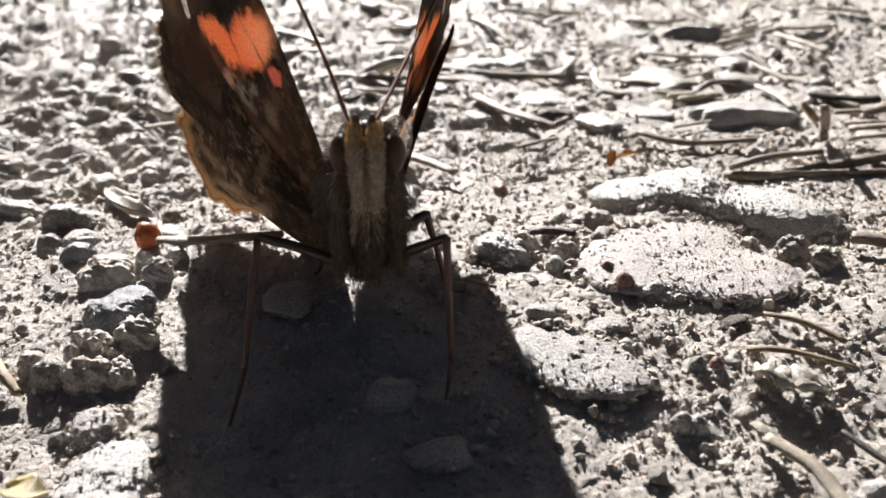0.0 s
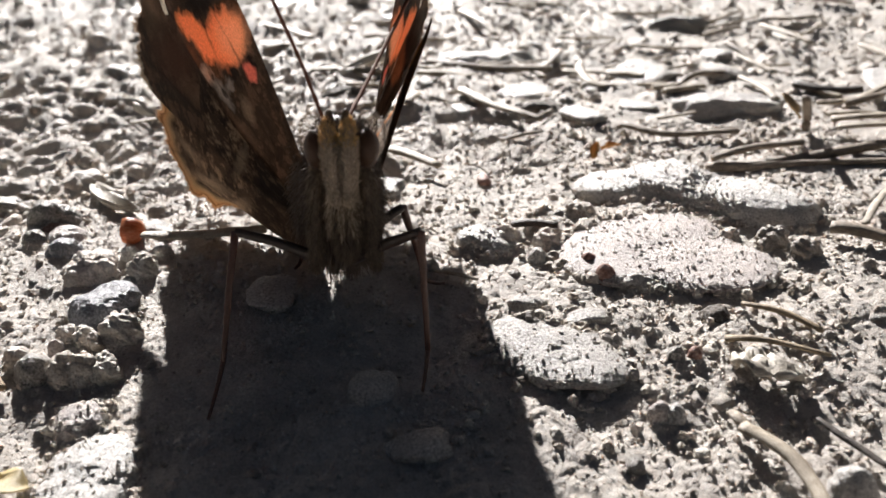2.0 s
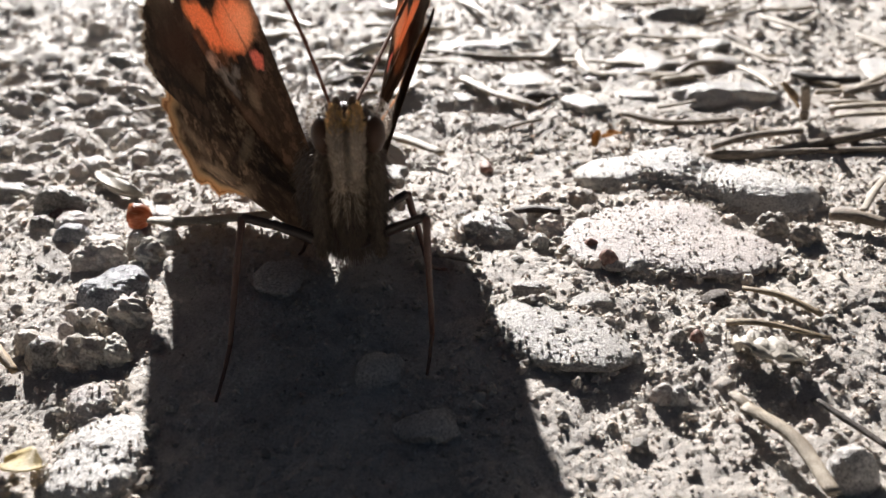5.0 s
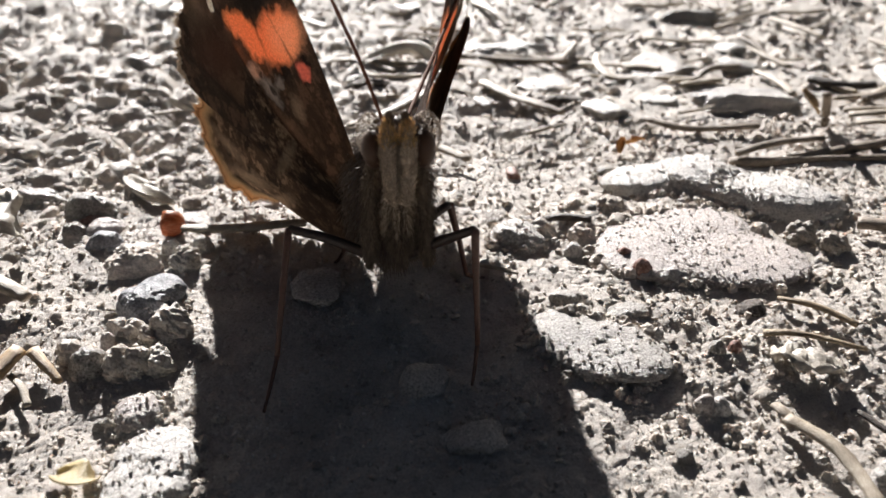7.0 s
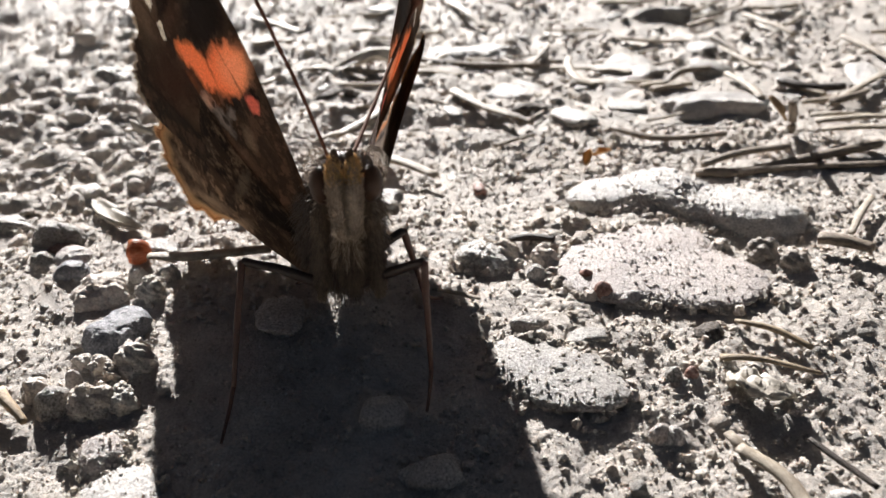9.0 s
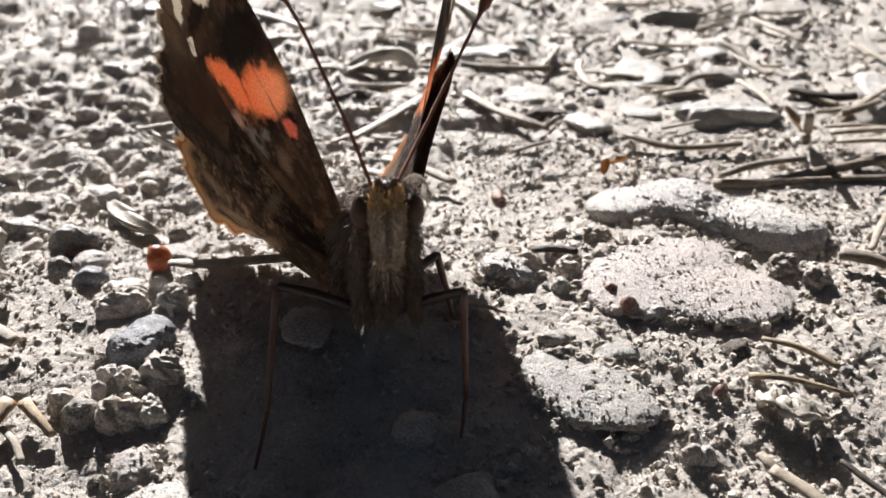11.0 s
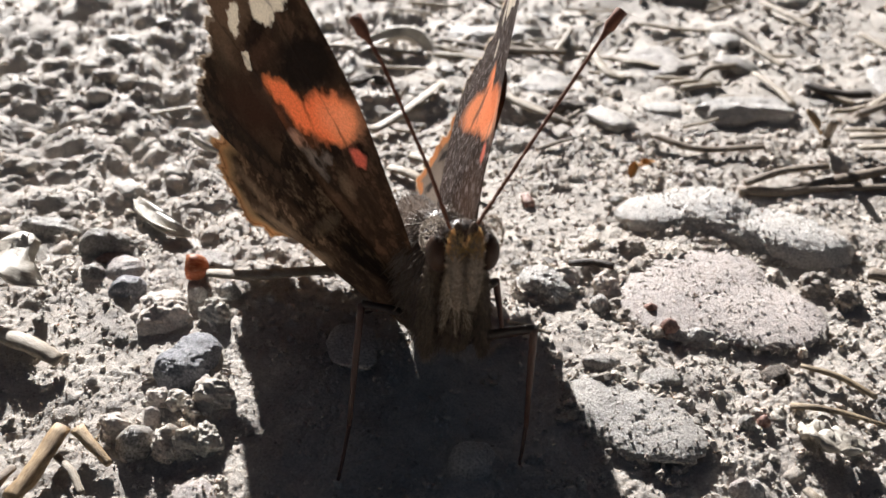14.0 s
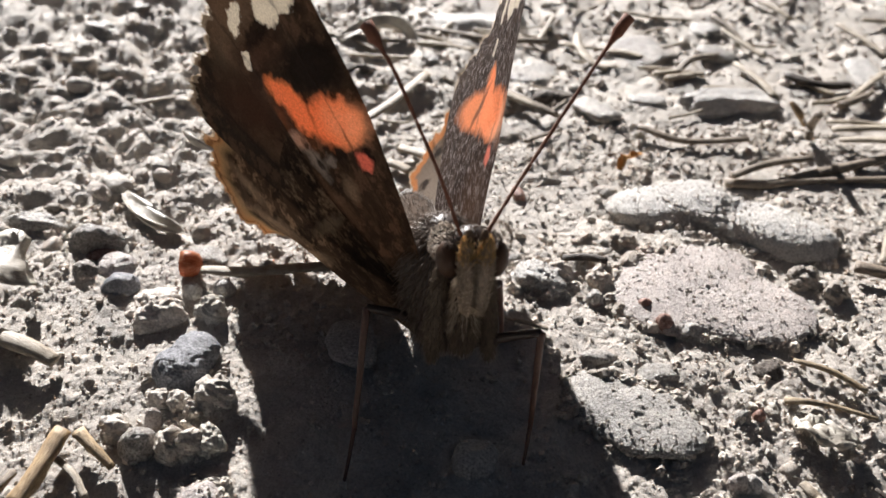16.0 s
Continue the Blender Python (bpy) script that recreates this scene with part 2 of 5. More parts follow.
def scatter(name, count, area, smallest, largest, level, mat, seed, label, sink=0.3, power=2.5, squash=(1, 1, 1), level_lie=False, smooth=True, least=0.06, bias=0.0):
    """Loose grains strewn over a stretch of the ground, joined."""
    rs = np.random.RandomState(seed)
    v0, f0 = ICO[level]
    x0, x1, y0, y1 = area
    x, y = rs.uniform(x0, x1, count * 3), rs.uniform(y0, y1, count * 3)
    keep = rs.rand(count * 3) < np.clip(0.45 - bias + (0.75 + bias) * value_noise(x, y, 6.0, seed + 50), least, 1)
    x, y = x[keep][:count], y[keep][:count]
    n = len(x)
    r = smallest + (largest - smallest) * rs.rand(n) ** power
    z = ground_height(x, y) + r * (1 - 2 * sink) * 0.8
    kinds = []
    for k in range(12):
        dirs = rs.randn(8, 3)
        dirs /= np.linalg.norm(dirs, axis=1)[:, None]
        rad = np.minimum(1.0, (rs.uniform(0.65, 0.98, 8) / np.maximum(v0 @ dirs.T, 0.05)).min(1))
        rad = rad * (1 + (0.17 if level > 1 else 0.12) * rs.randn(len(v0)))
        kinds.append(v0 * rad[:, None] * rs.uniform(0.65, 1.3, 3) * np.array(squash))
    kinds = np.array(kinds)
    which = rs.randint(0, 12, n)
    q = rs.randn(n, 4)
    if level_lie:
        q[:, 1:3] *= 0.12
    q /= np.linalg.norm(q, axis=1)[:, None]
    a, b, c, d = q.T
    rot = np.stack([1 - 2 * (c * c + d * d), 2 * (b * c - a * d), 2 * (b * d + a * c),
                    2 * (b * c + a * d), 1 - 2 * (b * b + d * d), 2 * (c * d - a * b),
                    2 * (b * d - a * c), 2 * (c * d + a * b), 1 - 2 * (b * b + c * c)], 1).reshape(n, 3, 3)
    verts = np.einsum("nij,nkj->nki", rot, kinds[which]) * r[:, None, None] + np.stack([x, y, z], 1)[:, None, :]
    faces = (f0[None] + (np.arange(n) * len(v0))[:, None, None]).reshape(-1, 3)
    me = bpy.data.meshes.new(name)
    me.vertices.add(n * len(v0))
    me.vertices.foreach_set("co", (verts * MM).ravel())
    me.loops.add(faces.size)
    me.loops.foreach_set("vertex_index", faces.ravel())
    me.polygons.add(len(faces))
    me.polygons.foreach_set("loop_start", np.arange(len(faces)) * 3)
    me.polygons.foreach_set("use_smooth", np.full(len(faces), smooth))
    me.update(calc_edges=True)
    me.materials.append(mat)
    return tagged(new(name, me), label, "soil", kind="stuff")


NEAR = (-30, 30, 30, 70)
scatter("soil_crumbs", 1300, NEAR, 0.14, 0.38, 2, CRUMB, 3, "loose grey-brown soil crumbs on the ground", smooth=False, power=2.6, least=0.02, bias=0.3, sink=0.46)
scatter("soil_grains", 13500, NEAR, 0.035, 0.13, 1, CRUMB, 4, "fine grey sand grains on the ground", smooth=False, power=3.0, least=0.3, sink=0.46)
# quartz grains, pale and numerous so their colour stands in for the sun's glints
scatter("bright_grains", 6500, NEAR, 0.035, 0.10, 1, QUARTZ, 8, "tiny pale quartz grains standing in for sun glints", smooth=False, sink=0.46)
scatter("grit_on_soil", 2700, NEAR, 0.08, 0.22, 2, CRUMB, 14, "coarse grey grit on the ground", smooth=False, power=2.0, least=0.15, sink=0.48)
scatter("far_grains", 6000, (-46, 46, 69.5, 112), 0.08, 0.26, 1, CRUMB, 15, "grey sand grains and grit further off", smooth=False, power=2.2, least=0.35, sink=0.42)
scatter("far_crumbs", 4500, (-75, 75, 70, 150), 0.15, 0.6, 1, CRUMB, 5, "grey soil crumbs further off", power=2.2, least=0.3, sink=0.5)


# ---- stones ----
def stone_shape(rx, ry, rz, flat, seed, level):
    v, f = ICO[level]
    rs = np.random.RandomState(seed)
    k = 2.8
    p = v / ((np.abs(v[:, :2]) ** k).sum(1) + np.abs(v[:, 2]) ** 2 + 1e-9)[:, None] ** (1 / k)
    p[:, 2] = np.sign(p[:, 2]) * np.abs(p[:, 2]) ** flat
    off = rs.rand(3) * 40
    rad = np.ones(len(p))
    for k in range(14):
        d = rs.randn(3)
        d /= np.linalg.norm(d)
        cut = rs.uniform(0.72, 0.98)
        along = v @ d
        rad = np.minimum(rad, np.where(along > cut, cut / np.maximum(along, 1e-6) + 0.12 * (along - cut), 1.0))
    wob = np.array([noise.fractal(Vector(q * 1.3 + off), 1.0, 2.0, 4) for q in v])
    fine = value_noise(v[:, 0] + off[0], v[:, 1] + v[:, 2] * 0.8, 0.22, seed)
    p = p * np.stack([rad * (1 + 0.14 * wob + 0.02 * fine)] * 2 + [rad * (1 + 0.04 * wob)], 1)
    p = p * np.array([rx, ry, rz])
    n = v / np.array([rx, ry, rz])
    n /= np.linalg.norm(n, axis=1)[:, None]
    a, c = p[:, 0] + seed * 3.1 + p[:, 2], p[:, 1] + p[:, 2] * 0.7
    grit = 0.03 * lumps(a, c, 0.9, 60) + 0.05 * lumps(a, c, 0.5, 61) + 0.04 * lumps(a, c, 0.3, 62) + 0.05 * value_noise(a, c, 1.3, 63)
    crust = np.array([noise.fractal(Vector(q * 0.9 + off), 1.0, 2.0, 4) for q in p])
    return p + n * ((grit + 0.09 * crust) * min(1.0, rx / 2))[:, None], f


STONES = [0]
DUSTED = []


def stone(name, x, y, rx, ry, h, turn, flat, mat, label):
    """A stone bedded in the soil, rising about h above it."""
    STONES[0] += 1
    big = max(rx, ry)
    v, f = stone_shape(rx, ry, h * 0.75, max(flat, 0.95), 100 + STONES[0], 6 if big > 5.5 else 5 if big > 1.6 else 4)
    me = mesh_from(name, v, f.tolist(), mat)
    ob = piece(name, me, at=pose(x * MM, y * MM, (float(lie_of_land(x, y)) - (0.22 if big > 2 else 0.05) * h) * MM, 0, 0, turn))
    return tagged(ob, label, "stone", group="stones in the soil")


def boulder(name, lobes, mat, label, grain=0.05, rough=0.10, level=6, cap=0.0, category="stone", group="stones in the soil"):
    """A stone or clod of several rounded lobes grown into one: each lobe is x, y, half length, half width, height, turn."""
    STONES[0] += 1
    seed = 100 + STONES[0]
    rs = np.random.RandomState(seed)
    v, f = ICO[level]
    lo = np.array(lobes, float)
    cx, cy = np.average(lo[:, 0], weights=lo[:, 2]), np.average(lo[:, 1], weights=lo[:, 2])
    wide = (lo[:, 2] + lo[:, 3]).max() / 2
    d = v * np.array([1, 1, min(1.0, lo[:, 4].max() / wide)])
    reach = np.zeros(len(v))
    for x, y, rx, ry, h, turn in lobes:
        a = radians(turn)
        m = np.array([[math.cos(a) / rx, math.sin(a) / rx, 0], [-math.sin(a) / ry, math.cos(a) / ry, 0], [0, 0, 1 / (1.25 * h)]])
        p, o = d @ m.T, m @ np.array([cx - x, cy - y, 0.25 * h])
        qa, qb, qc = (p * p).sum(1), p @ o, o @ o - 1
        disc = qb * qb - qa * qc
        t = np.where(disc > 0, (-qb + np.sqrt(np.maximum(disc, 0))) / qa, 0)
        reach += np.maximum(t, 0) ** 5
    p = d * (reach ** 0.2)[:, None]
    if cap:
        p[:, 2] = cap * np.tanh(p[:, 2] / cap)
    n = p / np.linalg.norm(p, axis=1)[:, None]
    off = rs.rand(3) * 40
    size = max(0.6, min(wide, 3.0))
    bumps = np.array([noise.fractal(Vector(q / size * 1.6 + off), 1.0, 2.0, 5) for q in p])
    chips = np.array([noise.noise(Vector(q * 2.3 + off)) for q in p])
    a, c = p[:, 0] + seed * 3.1 + p[:, 2], p[:, 1] + p[:, 2] * 0.7
    fine = grain * (0.8 * lumps(a, c, 0.6, 61) + lumps(a, c, 0.34, 62, True) + 0.9 * value_noise(a, c, 0.9, 63) + 0.5 * value_noise(a, c, 0.4, 64))
    p = p + n * (rough * size * 0.8 * bumps + 0.06 * min(size, 1.0) * chips + fine)[:, None]
    me = mesh_from(name, p, f.tolist(), mat)
    ob = piece(name, me, at=pose(cx * MM, cy * MM, float(lie_of_land(cx, cy)) * MM))
    if wide > 1.2 and category == "stone" and mat is not BLUE:
        DUSTED.append((p + np.array([cx, cy, float(lie_of_land(cx, cy))]), wide))
    return tagged(ob, label, category, group=group)


def dust_on_stones():
    """Sand grains and crumbs that lie on top of the larger stones, joined."""
    rs = np.random.RandomState(88)
    v0, f0 = ICO[1]
    verts, faces, count = [], [], 0
    banks, bank_faces, heaped = [], [], 0
    v2, f2 = ICO[2]
    for p, wide in DUSTED:
        top = p[p[:, 2] > np.percentile(p[:, 2], 45)]
        for q in top[rs.randint(0, len(top), int(55 * wide * wide))]:
            r = 0.03 + 0.07 * rs.rand() ** 3
            verts.append(v0 * (1 + 0.14 * rs.randn(len(v0), 1)) * rs.uniform(0.7, 1.3, 3) * r + q + np.array([0, 0, 0.25 * r]))
            faces.append(f0 + 12 * count)
            count += 1
        # crumbs banked up against the foot of the stone
        z = ground_height(p[:, 0], p[:, 1])
        rim = p[np.abs(p[:, 2] - z) < 0.12]
        for q in rim[rs.randint(0, len(rim), int(75 * wide))]:
            r = 0.10 + 0.26 * rs.rand() ** 2
            out = rs.randn(2) * 0.22
            banks.append(v2 * (1 + 0.15 * rs.randn(len(v2), 1)) * rs.uniform(0.7, 1.3, 3) * r + q + np.array([out[0], out[1], 0.1 * r]))
            bank_faces.append(f2 + len(v2) * heaped)
            heaped += 1
    me = mesh_from("crumbs_by_stones", np.concatenate(banks), np.concatenate(bank_faces).tolist(), CRUMB, False)
    tagged(new("crumbs_by_stones", me), "soil crumbs banked against the stones", "soil", kind="stuff")
    me = mesh_from("grains_on_stones", np.concatenate(verts), np.concatenate(faces).tolist(), SOIL, False)
    return tagged(new("grains_on_stones", me), "loose sand grains lying on the stones", "soil", kind="stuff")


def clod(x, y, r, mat, label, tall=1.2):
    """A crumbly lump of soil."""
    rs = np.random.RandomState(int(x * 71 + y * 193) % 9973)
    lobes = [(x, y, r * 0.8, r * 0.75, r * tall, 0)]
    for k in range(5):
        a = rs.uniform(0, 2 * math.pi)
        lobes.append((x + math.cos(a) * r * 0.5, y + math.sin(a) * r * 0.5, r * rs.uniform(0.35, 0.55), r * rs.uniform(0.35, 0.5), r * tall * rs.uniform(0.5, 1.05), rs.uniform(0, 180)))
    return boulder("soil_clod", lobes, mat, label, 0.16, 0.26, 5, 0.0, "clod", "soil clods")


def swept(points, radii, sides=10, flat=1.0, rough=0.08, seed=0):
    """A bent rod through the points, with knots and a streak map."""
    rs = np.random.RandomState(seed)
    pts = [Vector(p) for p in points]
    if len(pts) == 2:
        pts.insert(1, (pts[0] + pts[1]) / 2 + Vector((rs.uniform(-0.15, 0.15), rs.uniform(-0.15, 0.15), 0.1)))
    path = []
    ext = [2 * pts[0] - pts[1], *pts, 2 * pts[-1] - pts[-2]]
    for a, b, c, d in zip(ext, ext[1:], ext[2:], ext[3:]):
        for k in range(6):
            t = k / 6
            path.append(0.5 * ((2 * b) + (c - a) * t + (2 * a - 5 * b + 4 * c - d) * t * t + (3 * b - a - 3 * c + d) * t ** 3))
    path.append(pts[-1])
    n = len(path)
    verts, uvs = [], []
    run = 0.0
    for i, p in enumerate(path):
        tan = (path[min(i + 1, n - 1)] - path[max(i - 1, 0)]).normalized()
        side = tan.cross(Vector((0, 0, 1)))
        side = side.normalized() if side.length > 1e-4 else Vector((1, 0, 0))
        up = side.cross(tan)
        s = i / (n - 1)
        r = radii(s) if callable(radii) else radii
        run += (p - path[i - 1]).length if i else 0
        for k in range(sides):
            a = 2 * math.pi * k / sides
            w = r * (1 + rough * math.sin(3 * a + i * 0.7) + rs.uniform(-rough, rough))
            verts.append(p + side * math.cos(a) * w + up * math.sin(a) * w * flat)
            uvs.append((run, k / sides * 3))
    faces = [(i * sides + k, i * sides + (k + 1) % sides, (i + 1) * sides + (k + 1) % sides, (i + 1) * sides + k) for i in range(n - 1) for k in range(sides)]
    for end, ring in ((path[0] - (path[1] - path[0]) * 0.15, 0), (path[-1] + (path[-1] - path[-2]) * 0.15, n - 1)):
        verts.append(end)
        uvs.append((0, 0))
        c = len(verts) - 1
        faces += [(ring * sides + (k + 1) % sides, ring * sides + k, c) if ring == 0 else (ring * sides + k, ring * sides + (k + 1) % sides, c) for k in range(sides)]
    return verts, faces, uvs


def with_uv(me, uvs):
    layer = me.uv_layers.new(name="UVMap")
    idx = np.zeros(len(me.loops), int)
    me.loops.foreach_get("vertex_index", idx)
    layer.data.foreach_set("uv", np.asarray(uvs, float)[idx].ravel())


TWIGS = [0]


def rested(points):
    """Heights are above the level ground; lay them on the real one."""
    return [(x, y, float(lie_of_land(x, y)) + max(z - level(y), 0.1)) for x, y, z in points]


def level(y):
    s = min(max((y - 30) / 20, 0), 1)
    return -1.5 * (1 - s * s * (3 - 2 * s))


def twig(points, r, mat, label):
    TWIGS[0] += 1
    rs = np.random.RandomState(700 + TWIGS[0])
    k0, k1 = rs.uniform(0.55, 1.0), rs.uniform(0.5, 0.95)
    v, f, uv = swept(rested(points), lambda s: r * (k0 + (1 - k0) * math.sin(math.pi * min(s * 1.6, 1) / 2)) * (1 - (1 - k1) * s), 10, 0.5 if mat is STRAW else 0.75, 0.07, 700 + TWIGS[0])
    name = "pine_needle" if mat is NEEDLE else "twig" if mat in (BROWN, BLACKISH) else "straw"
    me = mesh_from(name, v, f, mat)
    with_uv(me, uv)
    return tagged(piece(name, me), label, name.replace("_", " "), group="dry litter on the soil")


def husk(points, wide, mat, label, cup=0.55, crumple=0.0):
    """A curled scale: a strip cupped across its width, with thickness."""
    TWIGS[0] += 1
    pts = [Vector(p) for p in rested(points)]
    n, m = 16, 9
    verts, uvs = [], []
    a, b, c = pts
    for shell in (0.0, 0.09):
        for i in range(n + 1):
            t = i / n
            p = (1 - t) ** 2 * a + 2 * t * (1 - t) * (2 * b - (a + c) / 2) + t * t * c
            tan = (2 * (1 - t) * ((2 * b - (a + c) / 2) - a) + 2 * t * (c - (2 * b - (a + c) / 2))).normalized()
            side = tan.cross(Vector((0, 0, 1)))
            side = side.normalized() if side.length > 1e-4 else Vector((1, 0, 0))
            up = side.cross(tan)
            w = wide * math.sin(math.pi * (0.06 + 0.9 * t)) ** 0.7
            for k in range(m):
                s = 2 * k / (m - 1) - 1
                wav = 0.08 * wide * math.sin(5 * t + 3 * s + TWIGS[0]) + crumple * wide * noise.fractal(Vector((t * 5, s * 3, TWIGS[0])), 1.0, 2.0, 4)
                torn = w * (1 + crumple * 0.5 * noise.noise(Vector((t * 9, math.copysign(1, s) * 3, TWIGS[0]))))
                verts.append(p + side * s * torn * 0.8 + up * (cup * w * s * s + wav + shell))
                uvs.append((t * 4, s))
    row, off = m, (n + 1) * m
    faces = []
    for i in range(n):
        for k in range(m - 1):
            q = (i * row + k, i * row + k + 1, (i + 1) * row + k + 1, (i + 1) * row + k)
            faces.append(q[::-1])
            faces.append(tuple(off + j for j in q))
    rim = [k for k in range(m)] + [i * row + m - 1 for i in range(1, n + 1)] + [n * row + k for k in range(m - 2, -1, -1)] + [i * row for i in range(n - 1, 0, -1)]
    for j, k in zip(rim, rim[1:] + rim[:1]):
        faces.append((j, k, off + k, off + j))
    name = "bud_scale" if mat is AMBER else "seed_husk"
    me = mesh_from(name, verts, faces, mat)
    with_uv(me, uvs)
    return tagged(piece(name, me), label, name.replace("_", " "))


def bud(points, r, mat, label):
    """A cup-shaped bud lying on its side: wall with a lip, hollow inside."""
    a, b = (Vector(p) for p in rested(points))
    a.z, b.z = a.z + r * 0.8, b.z + r * 0.8
    ax = (b - a).normalized()
    side = ax.cross(Vector((0, 0, 1))).normalized()
    up = side.cross(ax)
    prof = [(0.0, 0.55), (0.12, 0.9), (0.0, 1.0), (0.25, 1.04), (0.55, 1.0), (0.8, 0.8), (1.0, 0.35)]
    prof = [(0.5, 0.0), (0.45, 0.7)] + prof[2:] + [(1.03, 0.0)]
    verts, uvs, faces = [], [], []
    m = 20
    for i, (s, w) in enumerate(prof):
        for k in range(m):
            t = 2 * math.pi * k / m
            ww = r * w * (1 + 0.06 * math.sin(5 * t) + 0.03 * math.sin(11 * t + i))
            verts.append(a + (b - a) * s + side * math.cos(t) * ww + up * math.sin(t) * ww)
            uvs.append((s, k / m * 3))
    for i in range(len(prof) - 1):
        for k in range(m):
            faces.append((i * m + k, i * m + (k + 1) % m, (i + 1) * m + (k + 1) % m, (i + 1) * m + k))
    me = mesh_from("dry_bud", verts, faces, mat)
    with_uv(me, uvs)
    return tagged(piece("dry_bud", me), label, "bud")


def far_litter():
    """Straws and stem bits strewn thickly over the ground further off."""
    rs = np.random.RandomState(77)
    verts, faces, uvs = [], [], []
    for k in range(120):
        y = 70 + 62 * rs.rand()
        x = rs.uniform(-0.12 * y, 60)
        a, ln, r = rs.normal(0, 0.55), rs.uniform(2.0, 7.0), rs.uniform(0.10, 0.32)
        dx, dy = math.cos(a) * ln / 2, math.sin(a) * ln / 2
        bow = rs.uniform(-0.6, 0.6)
        pts = [(x - dx, y - dy), (x + bow * dy / ln, y + bow * dx / ln + bow * 0.5), (x + dx, y + dy)]
        v, f, uv = swept([(px, py, float(lie_of_land(px, py)) + 0.25 + r * 0.6) for px, py in pts], r, 6, 0.7, 0.06, 900 + k)
        faces += [tuple(j + len(verts) for j in q) for q in f]
        verts += v
        uvs += uv
    me = mesh_from("straw_litter", verts, faces, STRAW)
    with_uv(me, uvs)
    return tagged(new("straw_litter", me), "scattered pale straws and stem bits on the soil", "litter", kind="stuff")


far_litter()


def pebbles():
    """Loose rounded pebbles that lie singly on the soil."""
    rs = np.random.RandomState(31)
    shapes = []
    for k in range(8):
        v, f = stone_shape(rs.uniform(0.85, 1.15), rs.uniform(0.75, 1.1), rs.uniform(0.6, 0.85), 0.95, 300 + k, 3)
        shapes.append(mesh_from("pebble", v, f.tolist(), (GREY, CRUMB, GREY, CRUMB, PINK, GREY, CRUMB, GREY)[k]))
    # flat flakes further off
    chips = []
    for k in range(8):
        v, f = stone_shape(rs.uniform(1.0, 1.4), rs.uniform(0.7, 1.0), rs.uniform(0.22, 0.34), 0.7, 340 + k, 3)
        chips.append(mesh_from("stone_flake", v, f.tolist(), (GREY, WHITE, GREY, GREY, PINK, GREY, WHITE, GREY)[k]))
    for k in range(110):
        y = 72 + 72 * rs.rand()
        x = rs.uniform(-0.3, 0.62) * y
        r = 0.5 + 1.7 * rs.rand() ** 2.5
        ob = new("stone_flake", chips[rs.randint(8)])
        ob.matrix_world = pose(x * MM, y * MM, (float(ground_height(x, y)) + 0.05 * r) * MM, rs.uniform(-9, 9), rs.uniform(-9, 9), rs.uniform(0, 360)) @ Matrix.Scale(r, 4)
        tagged(ob, "flat pale stone flake lying on the soil", "stone", group="stone flakes on the soil")
    # rough clods on the uneven soil beside the wing
    clods = []
    for k in range(6):
        v, f = stone_shape(rs.uniform(0.9, 1.2), rs.uniform(0.8, 1.1), rs.uniform(0.6, 0.9), 1.0, 370 + k, 3)
        clods.append(mesh_from("soil_clod", v, f.tolist(), CRUMB))
    for k in range(75):
        y = 56 + 42 * rs.rand()
        x = -0.24 * y - 0.36 * y * rs.rand()
        r = 0.45 + 0.65 * rs.rand() ** 1.8
        ob = new("soil_clod", clods[rs.randint(6)])
        ob.matrix_world = pose(x * MM, y * MM, (float(ground_height(x, y)) - 0.12 * r) * MM, rs.uniform(-30, 30), rs.uniform(-30, 30), rs.uniform(0, 360)) @ Matrix.Scale(r, 4)
        tagged(ob, "rough grey clod of dry soil", "clod", group="soil clods")
    done = 0
    while done < 60:
        x, y = rs.uniform(-24, 26), rs.uniform(32, 64)
        if -15 < x < 5 and y < 47:
            continue
        r = 0.26 + 0.4 * rs.rand() ** 2
        ob = new("pebble", shapes[rs.randint(8)])
        ob.matrix_world = pose(x * MM, y * MM, (float(ground_height(x, y)) + 0.02 * r) * MM, rs.uniform(-20, 20), rs.uniform(-20, 20), rs.uniform(0, 360)) @ Matrix.Scale(r, 4)
        tagged(ob, "small rounded pebble loose on the soil", "pebble", group="loose pebbles on the soil")
        done += 1


pebbles()
boulder("stone", [(16.8, 57.5, 6.4, 2.3, 1.35, -27), (15.4, 59.0, 2.7, 2.5, 1.9, -10), (12.4, 59.0, 3.0, 1.8, 0.8, -5), (19.6, 56.2, 3.4, 2.3, 1.4, -35)], WHITE, "whitish rough stone with a ridge, lying in the soil", 0.055, 0.12, 7, 1.6)
boulder("stone", [(12.0, 50.4, 4.4, 3.7, 0.50, -15), (14.9, 48.7, 4.0, 3.1, 0.42, -20), (10.4, 49.2, 2.6, 2.2, 0.34, 0), (13.5, 52.4, 3.0, 2.4, 0.5, 10)], PINK, "low pinkish grey stone set in the soil", 0.06, 0.09, 7)
boulder("stone", [(4.6, 42.4, 2.0, 2.1, 0.48, 0), (6.2, 41.0, 2.7, 2.4, 0.5, -35), (7.3, 39.9, 2.0, 1.6, 0.36, -35)], GREY, "grey stone half in the butterfly shade", 0.06, 0.11, 6)
boulder("stone", [(-14.7, 34.3, 1.9, 2.3, 0.85, 10), (-14.9, 32.4, 1.8, 1.7, 0.7, 0)], WHITE, "pale grey stone with a flat top", 0.07, 0.10, 6, 0.8)
boulder("stone", [(-16.1, 37.1, 1.1, 1.3, 0.62, 0)], PINK, "pale stone with a mauve shaded face", 0.04, 0.10, 5)
